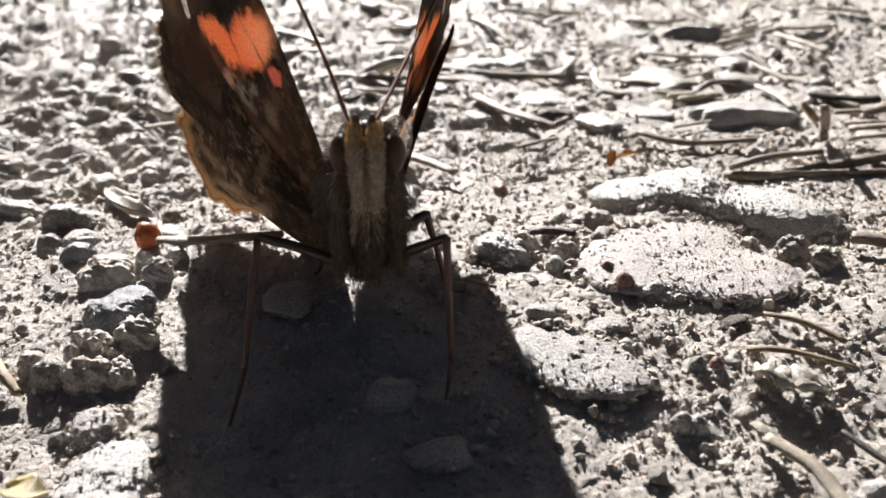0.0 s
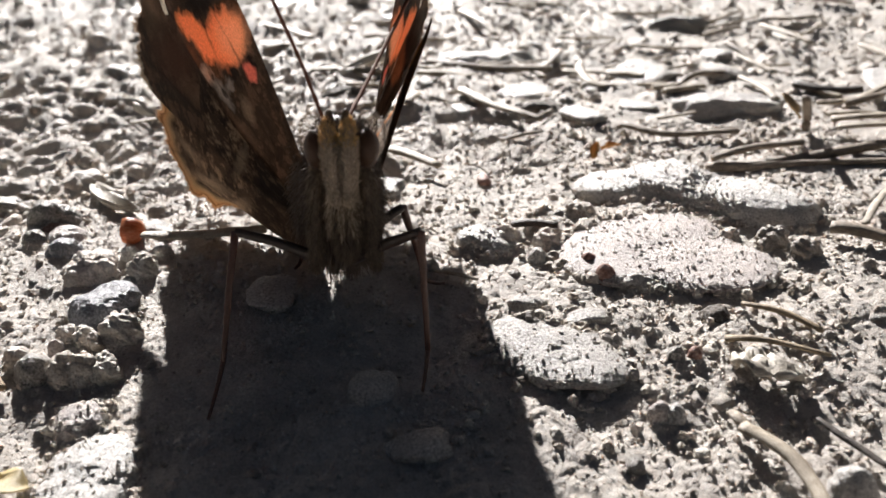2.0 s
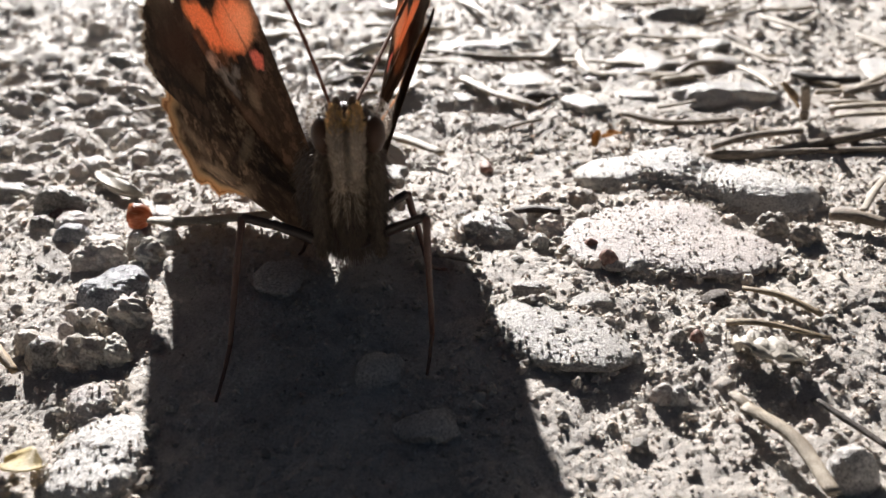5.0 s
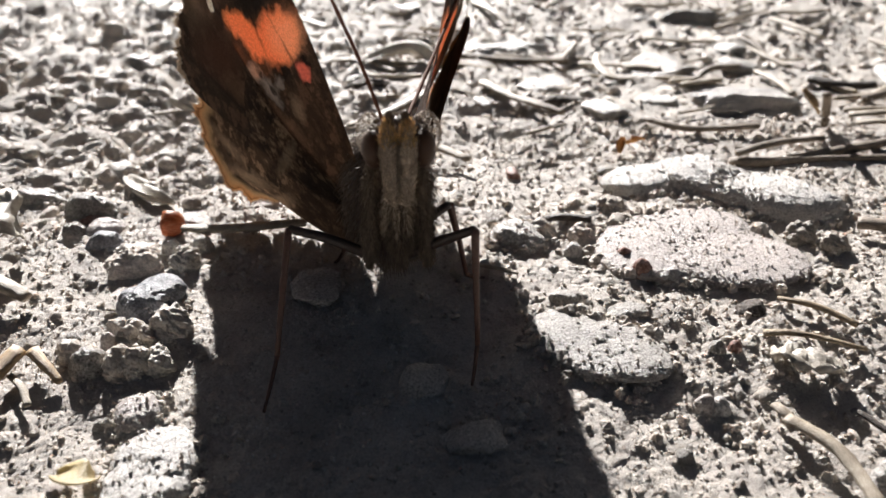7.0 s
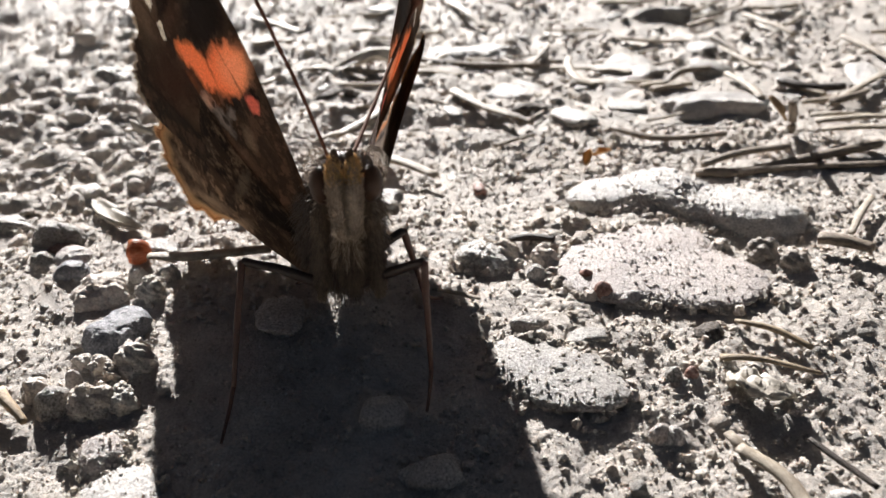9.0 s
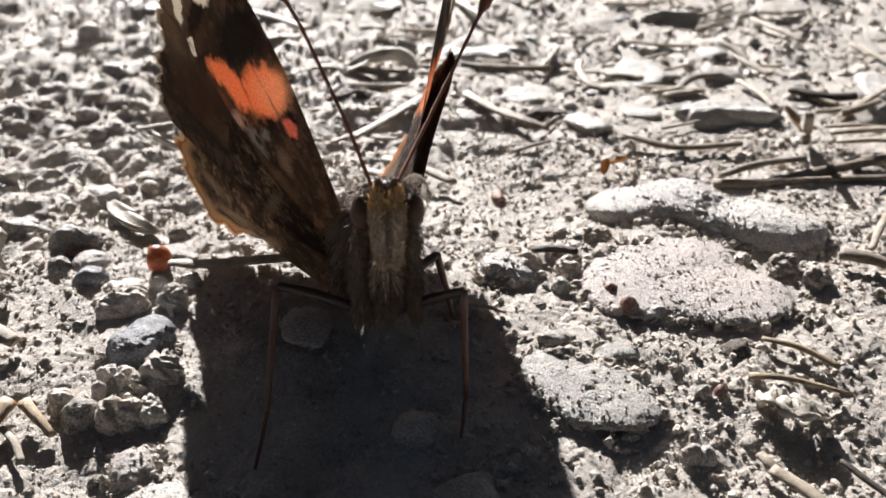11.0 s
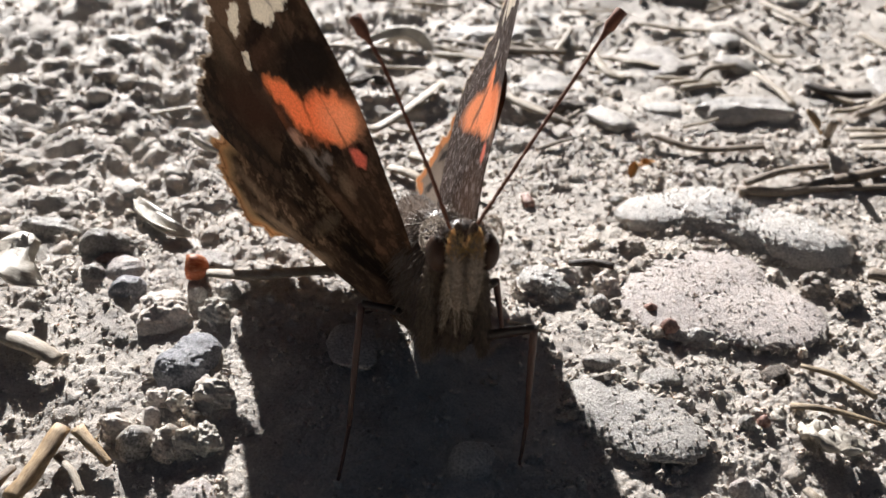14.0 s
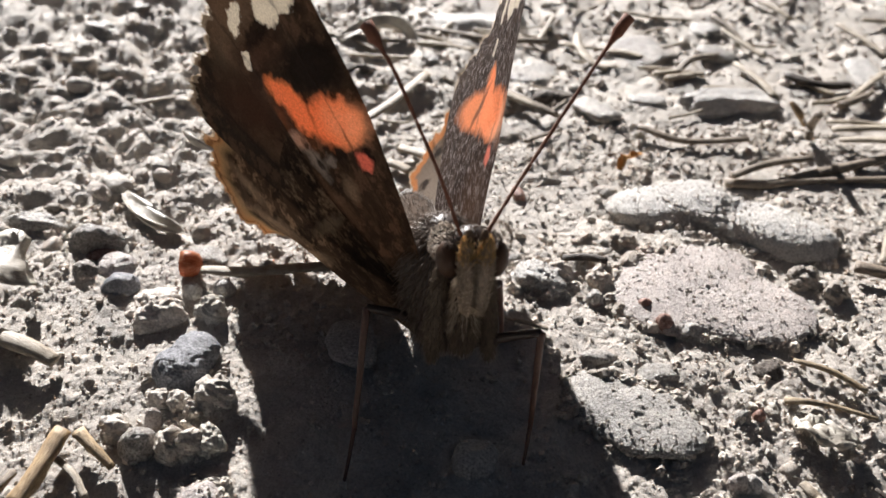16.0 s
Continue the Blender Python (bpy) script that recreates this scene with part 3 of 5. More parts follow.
boulder("stone", [(-17.6, 45.4, 1.5, 1.3, 1.3, 25), (-16.9, 46.5, 1.2, 1.3, 1.2, -10)], BLUE, "bluish grey rounded pebble", 0.06, 0.10, 6, 1.0)
boulder("stone", [(-23.9, 56.2, 1.3, 1.0, 1.5, 8), (-22.9, 56.4, 1.0, 0.9, 1.0, 0)], GREY, "blocky grey stone with a pale flat top", 0.04, 0.08, 6)
boulder("stone", [(-22.1, 54.2, 1.2, 1.1, 0.6, 10)], PINK, "flat pinkish stone half sunk in soil", 0.04, 0.08, 5)
boulder("stone", [(-21.5, 52.2, 1.1, 0.8, 0.8, 0)], BLUE, "dark bluish pebble half sunk in soil", 0.04, 0.09, 5)
boulder("stone", [(-23.8, 53.6, 0.75, 0.7, 0.7, 0)], GREY, "small grey pebble half sunk in soil", 0.04, 0.10, 5)
boulder("stone", [(-15.7, 51.7, 0.62, 0.55, 0.75, 0)], WHITE, "small whitish pebble beside the stalk", 0.03, 0.06, 5)
boulder("stone", [(-17.5, 51.5, 0.55, 0.5, 0.6, 0)], WHITE, "small whitish pebble below the bud", 0.03, 0.06, 5)
boulder("stone", [(-18.7, 42.0, 0.45, 0.4, 0.8, 0)], PINK, "small tan pebble among the crumbs", 0.03, 0.08, 5)
boulder("stone", [(-19.3, 40.5, 0.95, 0.9, 1.0, 0)], GREY, "rounded pale pebble among the crumbs", 0.05, 0.08, 5)
boulder("stone", [(2.7, 52.0, 1.4, 1.4, 1.2, 0), (3.4, 51.4, 0.9, 0.9, 0.7, 0)], WHITE, "angular pale pebble with grit on it", 0.07, 0.14, 6, 1.0)
boulder("stone", [(9.4, 47.3, 0.6, 0.5, 0.8, 0)], RED, "small brownish pebble beside a larger stone", 0.04, 0.08, 4)
boulder("stone", [(8.7, 48.9, 0.45, 0.4, 0.7, 0)], RED, "small brownish pebble beside a larger stone", 0.04, 0.08, 4)
boulder("stone", [(10.9, 46.8, 0.85, 0.5, 0.5, 10)], WHITE, "small flat whitish stone on the soil", 0.04, 0.08, 5)
boulder("stone", [(6.0, 49.9, 0.5, 0.45, 0.5, 0)], WHITE, "small whitish pebble on the soil", 0.04, 0.08, 4)
boulder("stone", [(10.3, 36.6, 0.5, 0.45, 0.7, 0)], PINK, "small mauve pebble on the soil", 0.03, 0.08, 5)
boulder("stone", [(11.0, 36.5, 0.5, 0.45, 0.6, 0)], WHITE, "small whitish pebble on the soil", 0.03, 0.08, 5)
boulder("stone", [(11.8, 40.4, 0.42, 0.4, 0.6, 0)], GREY, "small rounded pebble on the soil", 0.03, 0.08, 5)
boulder("stone", [(12.7, 40.5, 0.36, 0.36, 0.5, 0)], RED, "small reddish pebble on the soil", 0.03, 0.08, 4)
boulder("stone", [(17.0, 31.2, 1.1, 0.9, 1.4, 0)], WHITE, "pale rounded pebble on the soil", 0.04, 0.07, 6)
clod(-15.8, 43.2, 0.85, CRUMB, "crumbly grey clod of soil", 1.3)
clod(-16.9, 42.2, 0.5, CRUMB, "crumbly grey clod of soil", 1.4)
clod(-17.8, 40.1, 0.62, CRUMB, "crumbly grey clod of soil", 1.6)
clod(-16.8, 40.2, 0.52, CRUMB, "crumbly grey clod of soil", 1.7)
clod(-15.8, 40.4, 0.6, CRUMB, "crumbly grey clod of soil", 1.2)
clod(-17.5, 42.9, 0.5, CRUMB, "crumbly grey clod of soil", 1.2)
clod(-18.6, 43.3, 0.5, CRUMB, "crumbly grey clod of soil", 1.0)
clod(-20.6, 41.8, 0.6, CRUMB, "crumbly grey clod of soil", 0.9)
clod(-16.3, 49.8, 0.85, CRUMB, "crumbly clod beside the stalk", 0.9)
clod(-19.4, 50.0, 1.5, CRUMB, "low mound of crumbly soil", 0.5)
clod(4.4, 52.6, 0.6, CRUMB, "crumbly grey clod of soil", 1.0)
clod(6.6, 51.6, 0.6, CRUMB, "crumbly grey clod of soil", 1.0)
clod(9.0, 55.2, 0.8, CRUMB, "crumbly grey clod of soil", 0.7)
clod(19.6, 51.0, 0.9, CRUMB, "crumbly grey clod of soil", 0.8)
clod(20.8, 49.6, 0.7, CRUMB, "crumbly grey clod of soil", 1.0)
stone("stone", 22.3, 73.4, 4.66, 1.68, 2.3, 5, 0.6, WHITE, "whitish stone standing proud of the soil")
stone("stone", 4.0, 88.7, 5.87, 2.11, 1.5, 3, 0.5, WHITE, "flat whitish stone slab in the soil")
stone("stone", 18.1, 83.3, 3.14, 3.11, 1.4, 3, 0.5, GREY, "flat grey stone set in the soil")
stone("stone", 7.4, 78.7, 2.70, 2.55, 1.2, 0, 0.6, GREY, "flat grey stone set in the soil")
stone("stone", 24.0, 97.0, 3.19, 1.15, 2.0, 0, 0.7, GREY, "rough grey stone lying in the soil")
stone("stone", -2.8, 38.8, 1.14, 1.07, 1.0, 0, 0.8, WHITE, "rounded pale stone in the butterfly shade")
stone("stone", -0.4, 35.0, 1.39, 1.26, 1.0, 20, 0.8, WHITE, "rounded pale stone in the butterfly shade")
stone("stone", -8.5, 46.6, 1.39, 1.95, 0.4, 0, 0.8, WHITE, "rounded pale stone in the butterfly shade")
stone("stone", -6.7, 78.1, 2.33, 0.84, 2.3, 0, 0.7, DARK, "dark crumbly clod of soil")
stone("stone", 8.6, 74.8, 1.69, 0.84, 0.9, 0, 0.8, DARK, "dark crumbly clod of soil")
stone("stone", -23.1, 55.1, 0.98, 0.51, 0.6, 0, 0.9, RED, "small reddish pebble on the soil")
stone("stone", -27.6, 58.3, 1.97, 0.71, 1.1, 0, 0.7, GREY, "whitish pebble half sunk in soil")
stone("stone", -27.5, 85.0, 1.88, 1.19, 2.0, 0, 0.8, GREY, "rough grey stone lying in the soil")
stone("stone", -16.9, 54.7, 1.22, 0.97, 0.9, 0, 0.8, GREY, "grey pebble half sunk in soil")
stone("stone", 8.1, 43.7, 1.12, 0.65, 0.5, 0, 0.8, GREY, "small grey pebble half sunk in soil")
stone("stone", -3.2, 60.6, 1.50, 1.38, 0.8, 0, 0.8, GREY, "grey pebble half sunk in soil")
stone("stone", 3.4, 61.5, 0.47, 0.76, 0.5, 0, 0.9, RED, "tiny reddish grain on the soil")
stone("stone", 4.9, 45.0, 0.89, 0.48, 0.5, 0, 0.7, GREY, "small grey pebble half sunk in soil")
stone("stone", 14.5, 43.6, 0.75, 0.75, 0.6, 0, 0.8, DARK, "dark crumbly clod of soil")
dust_on_stones()
twig([(-17.0, 52.6, 0.8), (-14.2, 52.3, 1.0), (-9.6, 52.2, 1.3)], 0.5, STRAW, "pale dry stalk lying on the soil")
twig([(-4.3, 66.5, 0.8), (-2.0, 64.6, 0.9), (0.5, 62.3, 0.7)], 0.55, STRAW, "pale split stalk lying on the soil")
twig([(2.3, 77.8, 0.8), (4.9, 73.8, 0.8), (7.5, 71.7, 0.6)], 0.5, STRAW, "pale split stalk lying on the soil")
twig([(13.0, 85.6, 1.0), (12.6, 83.5, 0.8), (13.1, 80.7, 0.5), (14.3, 79.7, 0.3)], 0.45, STRAW, "pale curved stem hooked at one end")
twig([(14.8, 82.7, 0.5), (17.6, 81.2, 0.5)], 0.35, STRAW, "thin pale straw on the soil")
twig([(13.8, 68.9, 0.6), (16.7, 66.8, 0.5), (21.7, 66.9, 0.6)], 0.35, BROWN, "thin brown twig on the soil")
twig([(29.1, 77.7, 0.6), (31.0, 75.9, 0.5), (33.8, 75.7, 0.5)], 0.6, BLACKISH, "dark brittle twig on the soil")
twig([(26.7, 86.9, 0.6), (27.8, 83.7, 0.6), (28.7, 81.5, 0.5)], 0.4, STRAW, "thin pale straw on the soil")
twig([(31.7, 95.7, 0.6), (33.1, 91.4, 0.6), (34.1, 88.8, 0.6)], 0.45, STRAW, "thin pale straw on the soil")
twig([(19.9, 78.5, 0.4), (21.6, 80.1, 0.8), (24.6, 81.6, 0.5)], 0.35, BROWN, "thin curved brown stem on soil")
twig([(18.3, 61.9, 0.0), (21.6, 61.6, 0.0), (25.8, 62.9, 0.2), (31.9, 64.3, 0.5)], 0.5, BROWN, "thick dry brown twig with grooved bark")
twig([(20.2, 61.5, 0.0), (24.8, 61.9, 0.0), (31.8, 62.2, 0.1)], 0.42, BROWN, "thick dry brown twig with grooved bark")
twig([(18.7, 61.9, 0.7), (21.6, 63.0, 0.9), (25.2, 63.7, 0.9)], 0.3, BROWN, "thin dry twig beside thicker ones")
twig([(28.4, 67.4, 1.0), (33.3, 66.7, 1.5)], 0.45, STRAW, "dry pale straw on the soil")
twig([(28.3, 65.9, 1.0), (32.5, 64.8, 1.5)], 0.4, STRAW, "dry pale straw on the soil")
twig([(28.4, 68.5, 1.0), (30.7, 68.1, 1.2), (33.8, 67.7, 1.0)], 0.35, STRAW, "dry pale straw on the soil")
twig([(25.6, 65.2, 3.5), (26.6, 67.3, 1.5), (26.7, 67.4, 0.2)], 0.35, BROWN, "short upright dry stem in the soil")
twig([(15.8, 43.8, 0.1), (17.5, 42.8, 0.1), (19.1, 41.4, -0.2)], 0.22, NEEDLE, "pale dry pine needle")
twig([(14.3, 41.1, -0.2), (16.1, 40.6, -0.1), (18.9, 39.6, -0.4)], 0.24, NEEDLE, "pale dry pine needle")
twig([(13.5, 34.9, -0.5), (14.8, 33.3, -0.6), (15.4, 31.5, -0.8), (15.6, 29.5, -0.9)], 0.42, STRAW, "pale dry stem lying on the soil")
twig([(17.0, 35.5, -0.8), (17.9, 34.0, -0.9), (18.9, 32.3, -1.0)], 0.22, BLACKISH, "thin dark rootlet on the soil")
twig([(0.2, 48.1, 0.3), (2.5, 47.1, 0.2)], 0.2, STRAW, "short pale straw on the soil")
twig([(25.2, 52.2, 0.5), (28.3, 56.7, 0.6)], 0.3, STRAW, "dry pale straw on the soil")
twig([(23.0, 51.6, 0.6), (25.6, 49.9, 0.6)], 0.5, BROWN, "tan dry stem on the soil")
twig([(4.7, 53.4, 0.4), (7.4, 52.9, 0.4)], 0.3, BLACKISH, "dark wood splinter on the soil")
twig([(-14.1, 83.1, 0.5), (-10.4, 85.4, 0.6), (-5.4, 84.4, 0.6)], 0.4, STRAW, "dry pale straw on the soil")
twig([(-0.5, 86.4, 0.6), (4.0, 84.5, 0.6), (10.2, 84.9, 0.6)], 0.5, BROWN, "dry brown stalk on the soil")
twig([(-1.2, 83.4, 0.5), (3.2, 82.2, 0.5)], 0.45, STRAW, "dry pale straw on the soil")
twig([(-17.9, 102.6, 0.5), (-11.6, 96.5, 0.5)], 0.5, STRAW, "dry pale straw on the soil")
twig([(-9.5, 85.9, 0.5), (-4.5, 86.3, 0.5)], 0.35, STRAW, "dry pale straw on the soil")
twig([(-16.2, 93.6, 0.5), (-12.2, 93.9, 0.5)], 0.5, STRAW, "dry pale straw on the soil")
twig([(2.9, 104.7, 0.5), (4.5, 98.7, 0.8), (6.0, 95.0, 0.5)], 0.5, STRAW, "pale dry stem on the soil")
twig([(31.3, 71.9, 0.6), (35.1, 74.3, 0.6)], 0.4, BROWN, "dry brown stem on the soil")
twig([(5.0, 67.8, 0.3), (8.0, 69.3, 0.3)], 0.2, BROWN, "thin brown rootlet on the soil")
twig([(-6.8, 70.4, 0.5), (-4.1, 73.2, 0.7), (-1.2, 77.7, 0.6)], 0.45, STRAW, "dry pale straw on the soil")
twig([(-5.9, 65.4, 0.5), (-3.8, 63.8, 0.5)], 0.45, STRAW, "dry pale straw on the soil")
twig([(-23.5, 73.6, 0.5), (-19.2, 75.1, 0.5)], 0.3, STRAW, "dry pale straw on the soil")
twig([(4.8, 74.9, 0.5), (8.1, 71.0, 0.5)], 0.4, BROWN, "dry brown stalk on the soil")
twig([(11.3, 85.0, 0.4), (17.5, 81.7, 0.4)], 0.35, STRAW, "dry pale straw on the soil")
twig([(-9.8, 85.8, 0.5), (-5.6, 84.2, 0.5), (3.9, 82.9, 0.5)], 0.4, STRAW, "dry pale straw on the soil")
twig([(25.4, 79.8, 0.6), (26.2, 76.5, 0.6), (26.5, 73.7, 0.5)], 0.4, STRAW, "pale straw over the stone")
twig([(-28.0, 47.8, 1.0), (-25.7, 46.7, 0.9), (-24.0, 45.9, 0.4)], 0.75, STRAW, "pale curled stalk on the soil")
twig([(-24.5, 37.3, -0.4), (-23.8, 38.7, -0.2), (-22.9, 41.2, 0.2)], 0.5, BUFF, "tan dry stem fragment")
twig([(-25.6, 37.8, -0.5), (-24.8, 39.2, -0.3)], 0.35, BROWN, "brown dry stem fragment")
twig([(-22.1, 41.0, 0.2), (-21.1, 39.9, -0.1), (-20.3, 39.1, -0.5)], 0.36, BUFF, "frayed tan stem fragment")
twig([(-23.0, 39.9, -0.4), (-21.3, 37.5, -0.6)], 0.2, STRAW, "dry pale straw on the soil")
twig([(13.3, 36.0, -0.6), (13.9, 34.7, -0.7)], 0.36, STRAW, "pale dry stem on the soil")
twig([(38.2, 87.8, 0.6), (39.9, 81.3, 0.6)], 0.4, STRAW, "dry pale straw on the soil")
twig([(26.5, 88.9, 0.6), (27.7, 84.7, 0.6)], 0.35, BROWN, "dry brown stem on the soil")
twig([(32.5, 73.0, 0.6), (37.6, 77.5, 0.6)], 0.35, STRAW, "dry pale straw on the soil")
twig([(-18.0, 53.9, 0.4), (-16.7, 54.1, 0.3)], 0.12, BLACKISH, "fine dark hair root")
husk([(-22.0, 60.6, 0.3), (-20.2, 57.8, 0.3), (-18.4, 57.0, 0.3)], 0.8, PALE, "pale curved seed husk")
husk([(-22.5, 61.5, 0.3), (-20.9, 58.8, 0.3), (-18.7, 57.5, 0.3)], 0.8, PALE, "pale curved seed husk")
husk([(-29.7, 53.3, 1.6), (-27.4, 51.9, 2.4), (-26.3, 51.9, 0.8)], 2.5, PALE, "white papery seed husk lying on soil", 0.15, 0.12)
husk([(14.3, 39.9, -0.5), (15.5, 38.6, -0.1), (17.3, 38.1, -0.7)], 1.1, PALE, "flaky crumpled white bark scrap on soil", 0.15, 0.55)
husk([(-18.7, 32.9, -1.1), (-17.5, 32.5, -0.8), (-16.9, 32.7, -1.1)], 1.0, FLAKE, "thin yellowish seed flake", 0.3)
husk([(-8.0, 84.0, 0.3), (-4.0, 85.8, 0.8), (-1.6, 83.5, 0.3)], 1.3, PALE, "pale papery flake lying on soil")
husk([(11.0, 63.5, 0.3), (11.2, 63.8, 0.8), (11.4, 64.1, 1.2)], 0.4, AMBER, "dry amber bud scale on soil")
husk([(11.8, 65.0, 0.3), (12.3, 64.7, 0.6), (13.1, 65.4, 0.4)], 0.4, AMBER, "dry amber bud scale on soil")
husk([(25.3, 69.1, 2.5), (25.9, 68.3, 1.5), (26.4, 68.2, 0.8)], 0.5, BUFF, "torn dry leaf scrap on soil")
bud([(-18.2, 53.3, 0.2), (-17.0, 53.2, 0.2)], 0.75, ORANGE, "orange-red dry bud cup at the end of the stalk")


# ---- butterfly: wings half raised, standing on the soil and facing the viewer ----
def wing_masks(nt):
    """Wing coordinates in millimetres, u outward and v up, slightly frayed."""
    uv = nt.nodes.new("ShaderNodeUVMap")
    uv.uv_map = "UVMap"
    fray = nt.nodes.new("ShaderNodeTexNoise")
    fray.inputs["Scale"].default_value, fray.inputs["Detail"].default_value = 1.9, 7.0
    link(nt, uv.outputs["UV"], fray.inputs["Vector"])
    sub = nt.nodes.new("ShaderNodeVectorMath")
    sub.operation = "MULTIPLY_ADD"
    sub.inputs[1].default_value, sub.inputs[2].default_value = (1.0, 1.0, 0), (-0.5, -0.5, 0)
    link(nt, fray.outputs["Color"], sub.inputs[0])
    add = nt.nodes.new("ShaderNodeVectorMath")
    link(nt, uv.outputs["UV"], add.inputs[0])
    link(nt, sub.outputs[0], add.inputs[1])
    return uv.outputs["UV"], add.outputs[0]


def patch(nt, vec, cx, cy, rx, ry, turn=0.0, edge=0.25):
    """1 inside an ellipse on the wing, 0 outside."""
    mp = nt.nodes.new("ShaderNodeMapping")
    mp.vector_type = "TEXTURE"
    mp.inputs["Location"].default_value = (cx, cy, 0)
    mp.inputs["Rotation"].default_value = (0, 0, radians(turn))
    mp.inputs["Scale"].default_value = (rx, ry, 1)
    link(nt, vec, mp.inputs["Vector"])
    ln = nt.nodes.new("ShaderNodeVectorMath")
    ln.operation = "LENGTH"
    link(nt, mp.outputs["Vector"], ln.inputs[0])
    mr = nt.nodes.new("ShaderNodeMapRange")
    mr.inputs["From Min"].default_value, mr.inputs["From Max"].default_value = 1 + edge, 1 - edge
    link(nt, ln.outputs["Value"], mr.inputs["Value"])
    return mr.outputs["Result"]


def wing_surface(name, base, patches, marble=None, margin=None, glow=0.35, veins=((0.014, 0.009, 0.006), 0.5), gloss=0.05, streaks=None, mottle=None):
    m, nt, bsdf = nodes_of(name)
    raw, vec = wing_masks(nt)
    scales = nt.nodes.new("ShaderNodeMapping")
    scales.inputs["Scale"].default_value = (1.0, 1.0, 1.0)
    link(nt, raw, scales.inputs["Vector"])
    dust = noise_of(nt, scales.outputs["Vector"], 7.0, 4.0, 0.75)
    soft = noise_of(nt, scales.outputs["Vector"], 0.45, 5.0, 0.65)
    col = ramp_of(nt, soft, [(0.3, tuple(0.55 * c for c in base)), (0.55, base), (0.75, tuple(min(1, 1.7 * c) for c in base))])
    # streaks and veins fan out from the wing's root
    sep0 = nt.nodes.new("ShaderNodeSeparateXYZ")
    link(nt, raw, sep0.inputs[0])
    bearing = math_of(nt, "ARCTAN2", math_of(nt, "ADD", sep0.outputs["Y"], 1.0), math_of(nt, "ADD", sep0.outputs["X"], 3.0))
    reach = math_of(nt, "SQRT", math_of(nt, "ADD", math_of(nt, "MULTIPLY", sep0.outputs["X"], sep0.outputs["X"]), math_of(nt, "MULTIPLY", sep0.outputs["Y"], sep0.outputs["Y"])))
    polar = nt.nodes.new("ShaderNodeCombineXYZ")
    link(nt, math_of(nt, "MULTIPLY", bearing, 5.5), polar.inputs[0])
    link(nt, math_of(nt, "MULTIPLY", reach, 0.28), polar.inputs[1])
    blot = noise_of(nt, polar.outputs[0], 2.6, 6.0, 0.75)
    if marble:
        col = mix_of(nt, ramp_of(nt, blot, [(0.5, (0, 0, 0)), (0.6, (1, 1, 1))]), col, marble)
    else:
        col = mix_of(nt, ramp_of(nt, blot, [(0.5, (0, 0, 0)), (0.75, (0.8, 0.8, 0.8))]), col, tuple(min(1, 3.0 * c) for c in base))
    if mottle:
        spots = noise_of(nt, scales.outputs["Vector"], mottle[1], 5.0, 0.62)
        col = mix_of(nt, ramp_of(nt, spots, [(mottle[2], (0, 0, 0)), (mottle[2] + 0.07, (1, 1, 1))]), col, mottle[0])
    if streaks:
        fine = nt.nodes.new("ShaderNodeCombineXYZ")
        link(nt, math_of(nt, "MULTIPLY", bearing, 75.0), fine.inputs[0])
        link(nt, math_of(nt, "MULTIPLY", reach, 1.6), fine.inputs[1])
        lines = noise_of(nt, fine.outputs[0], 1.0, 4.0, 0.7)
        col = mix_of(nt, ramp_of(nt, lines, [(0.54, (0, 0, 0)), (0.60, (1, 1, 1))]), col, streaks)
    for colour, strength, args in patches:
        mask = patch(nt, vec, *args)
        col = mix_of(nt, math_of(nt, "MULTIPLY", mask, strength), col, colour)
    if margin:
        rim = nt.nodes.new("ShaderNodeUVMap")
        rim.uv_map = "Rim"
        sep = nt.nodes.new("ShaderNodeSeparateXYZ")
        link(nt, rim.outputs["UV"], sep.inputs[0])
        wob = math_of(nt, "ADD", sep.outputs["X"], math_of(nt, "MULTIPLY", math_of(nt, "SUBTRACT", soft, 0.5), 0.22))
        for lo, hi, c, k in margin:
            a = math_of(nt, "MULTIPLY", math_of(nt, "SUBTRACT", wob, lo), 1 / (hi - lo), clamp=True)
            col = mix_of(nt, math_of(nt, "MULTIPLY", math_of(nt, "MULTIPLY", a, sep.outputs["Y"]), k), col, c)
    col = mix_of(nt, 1.0, col, ramp_of(nt, dust, [(0.3, (0.62, 0.6, 0.58)), (0.7, (1.25, 1.22, 1.2))]), "MULTIPLY")
    rib = math_of(nt, "ABSOLUTE", math_of(nt, "SINE", math_of(nt, "ADD", math_of(nt, "MULTIPLY", bearing, 11.0), math_of(nt, "MULTIPLY", soft, 0.8))))
    vein = math_of(nt, "MULTIPLY", math_of(nt, "SUBTRACT", math_of(nt, "SUBTRACT", math_of(nt, "MULTIPLY", blot, 0.6), 0.18), rib), 7.0, clamp=True)
    col = mix_of(nt, math_of(nt, "MULTIPLY", vein, veins[1]), col, veins[0])
    link(nt, col, bsdf.inputs["Base Color"])
    bsdf.inputs["Roughness"].default_value = 0.6
    bsdf.inputs["Specular IOR Level"].default_value = gloss
    link(nt, bump_of(nt, vein, 0.8, 0.06 * MM, bump_of(nt, dust, 0.7, 0.05 * MM)), bsdf.inputs["Normal"])
    tr = nt.nodes.new("ShaderNodeBsdfTranslucent")
    gam = nt.nodes.new("ShaderNodeGamma")
    gam.inputs["Gamma"].default_value = 0.72
    link(nt, col, gam.inputs["Color"])
    link(nt, gam.outputs[0], tr.inputs["Color"])
    mx = nt.nodes.new("ShaderNodeMixShader")
    mx.inputs[0].default_value = glow
    link(nt, bsdf.outputs[0], mx.inputs[1])
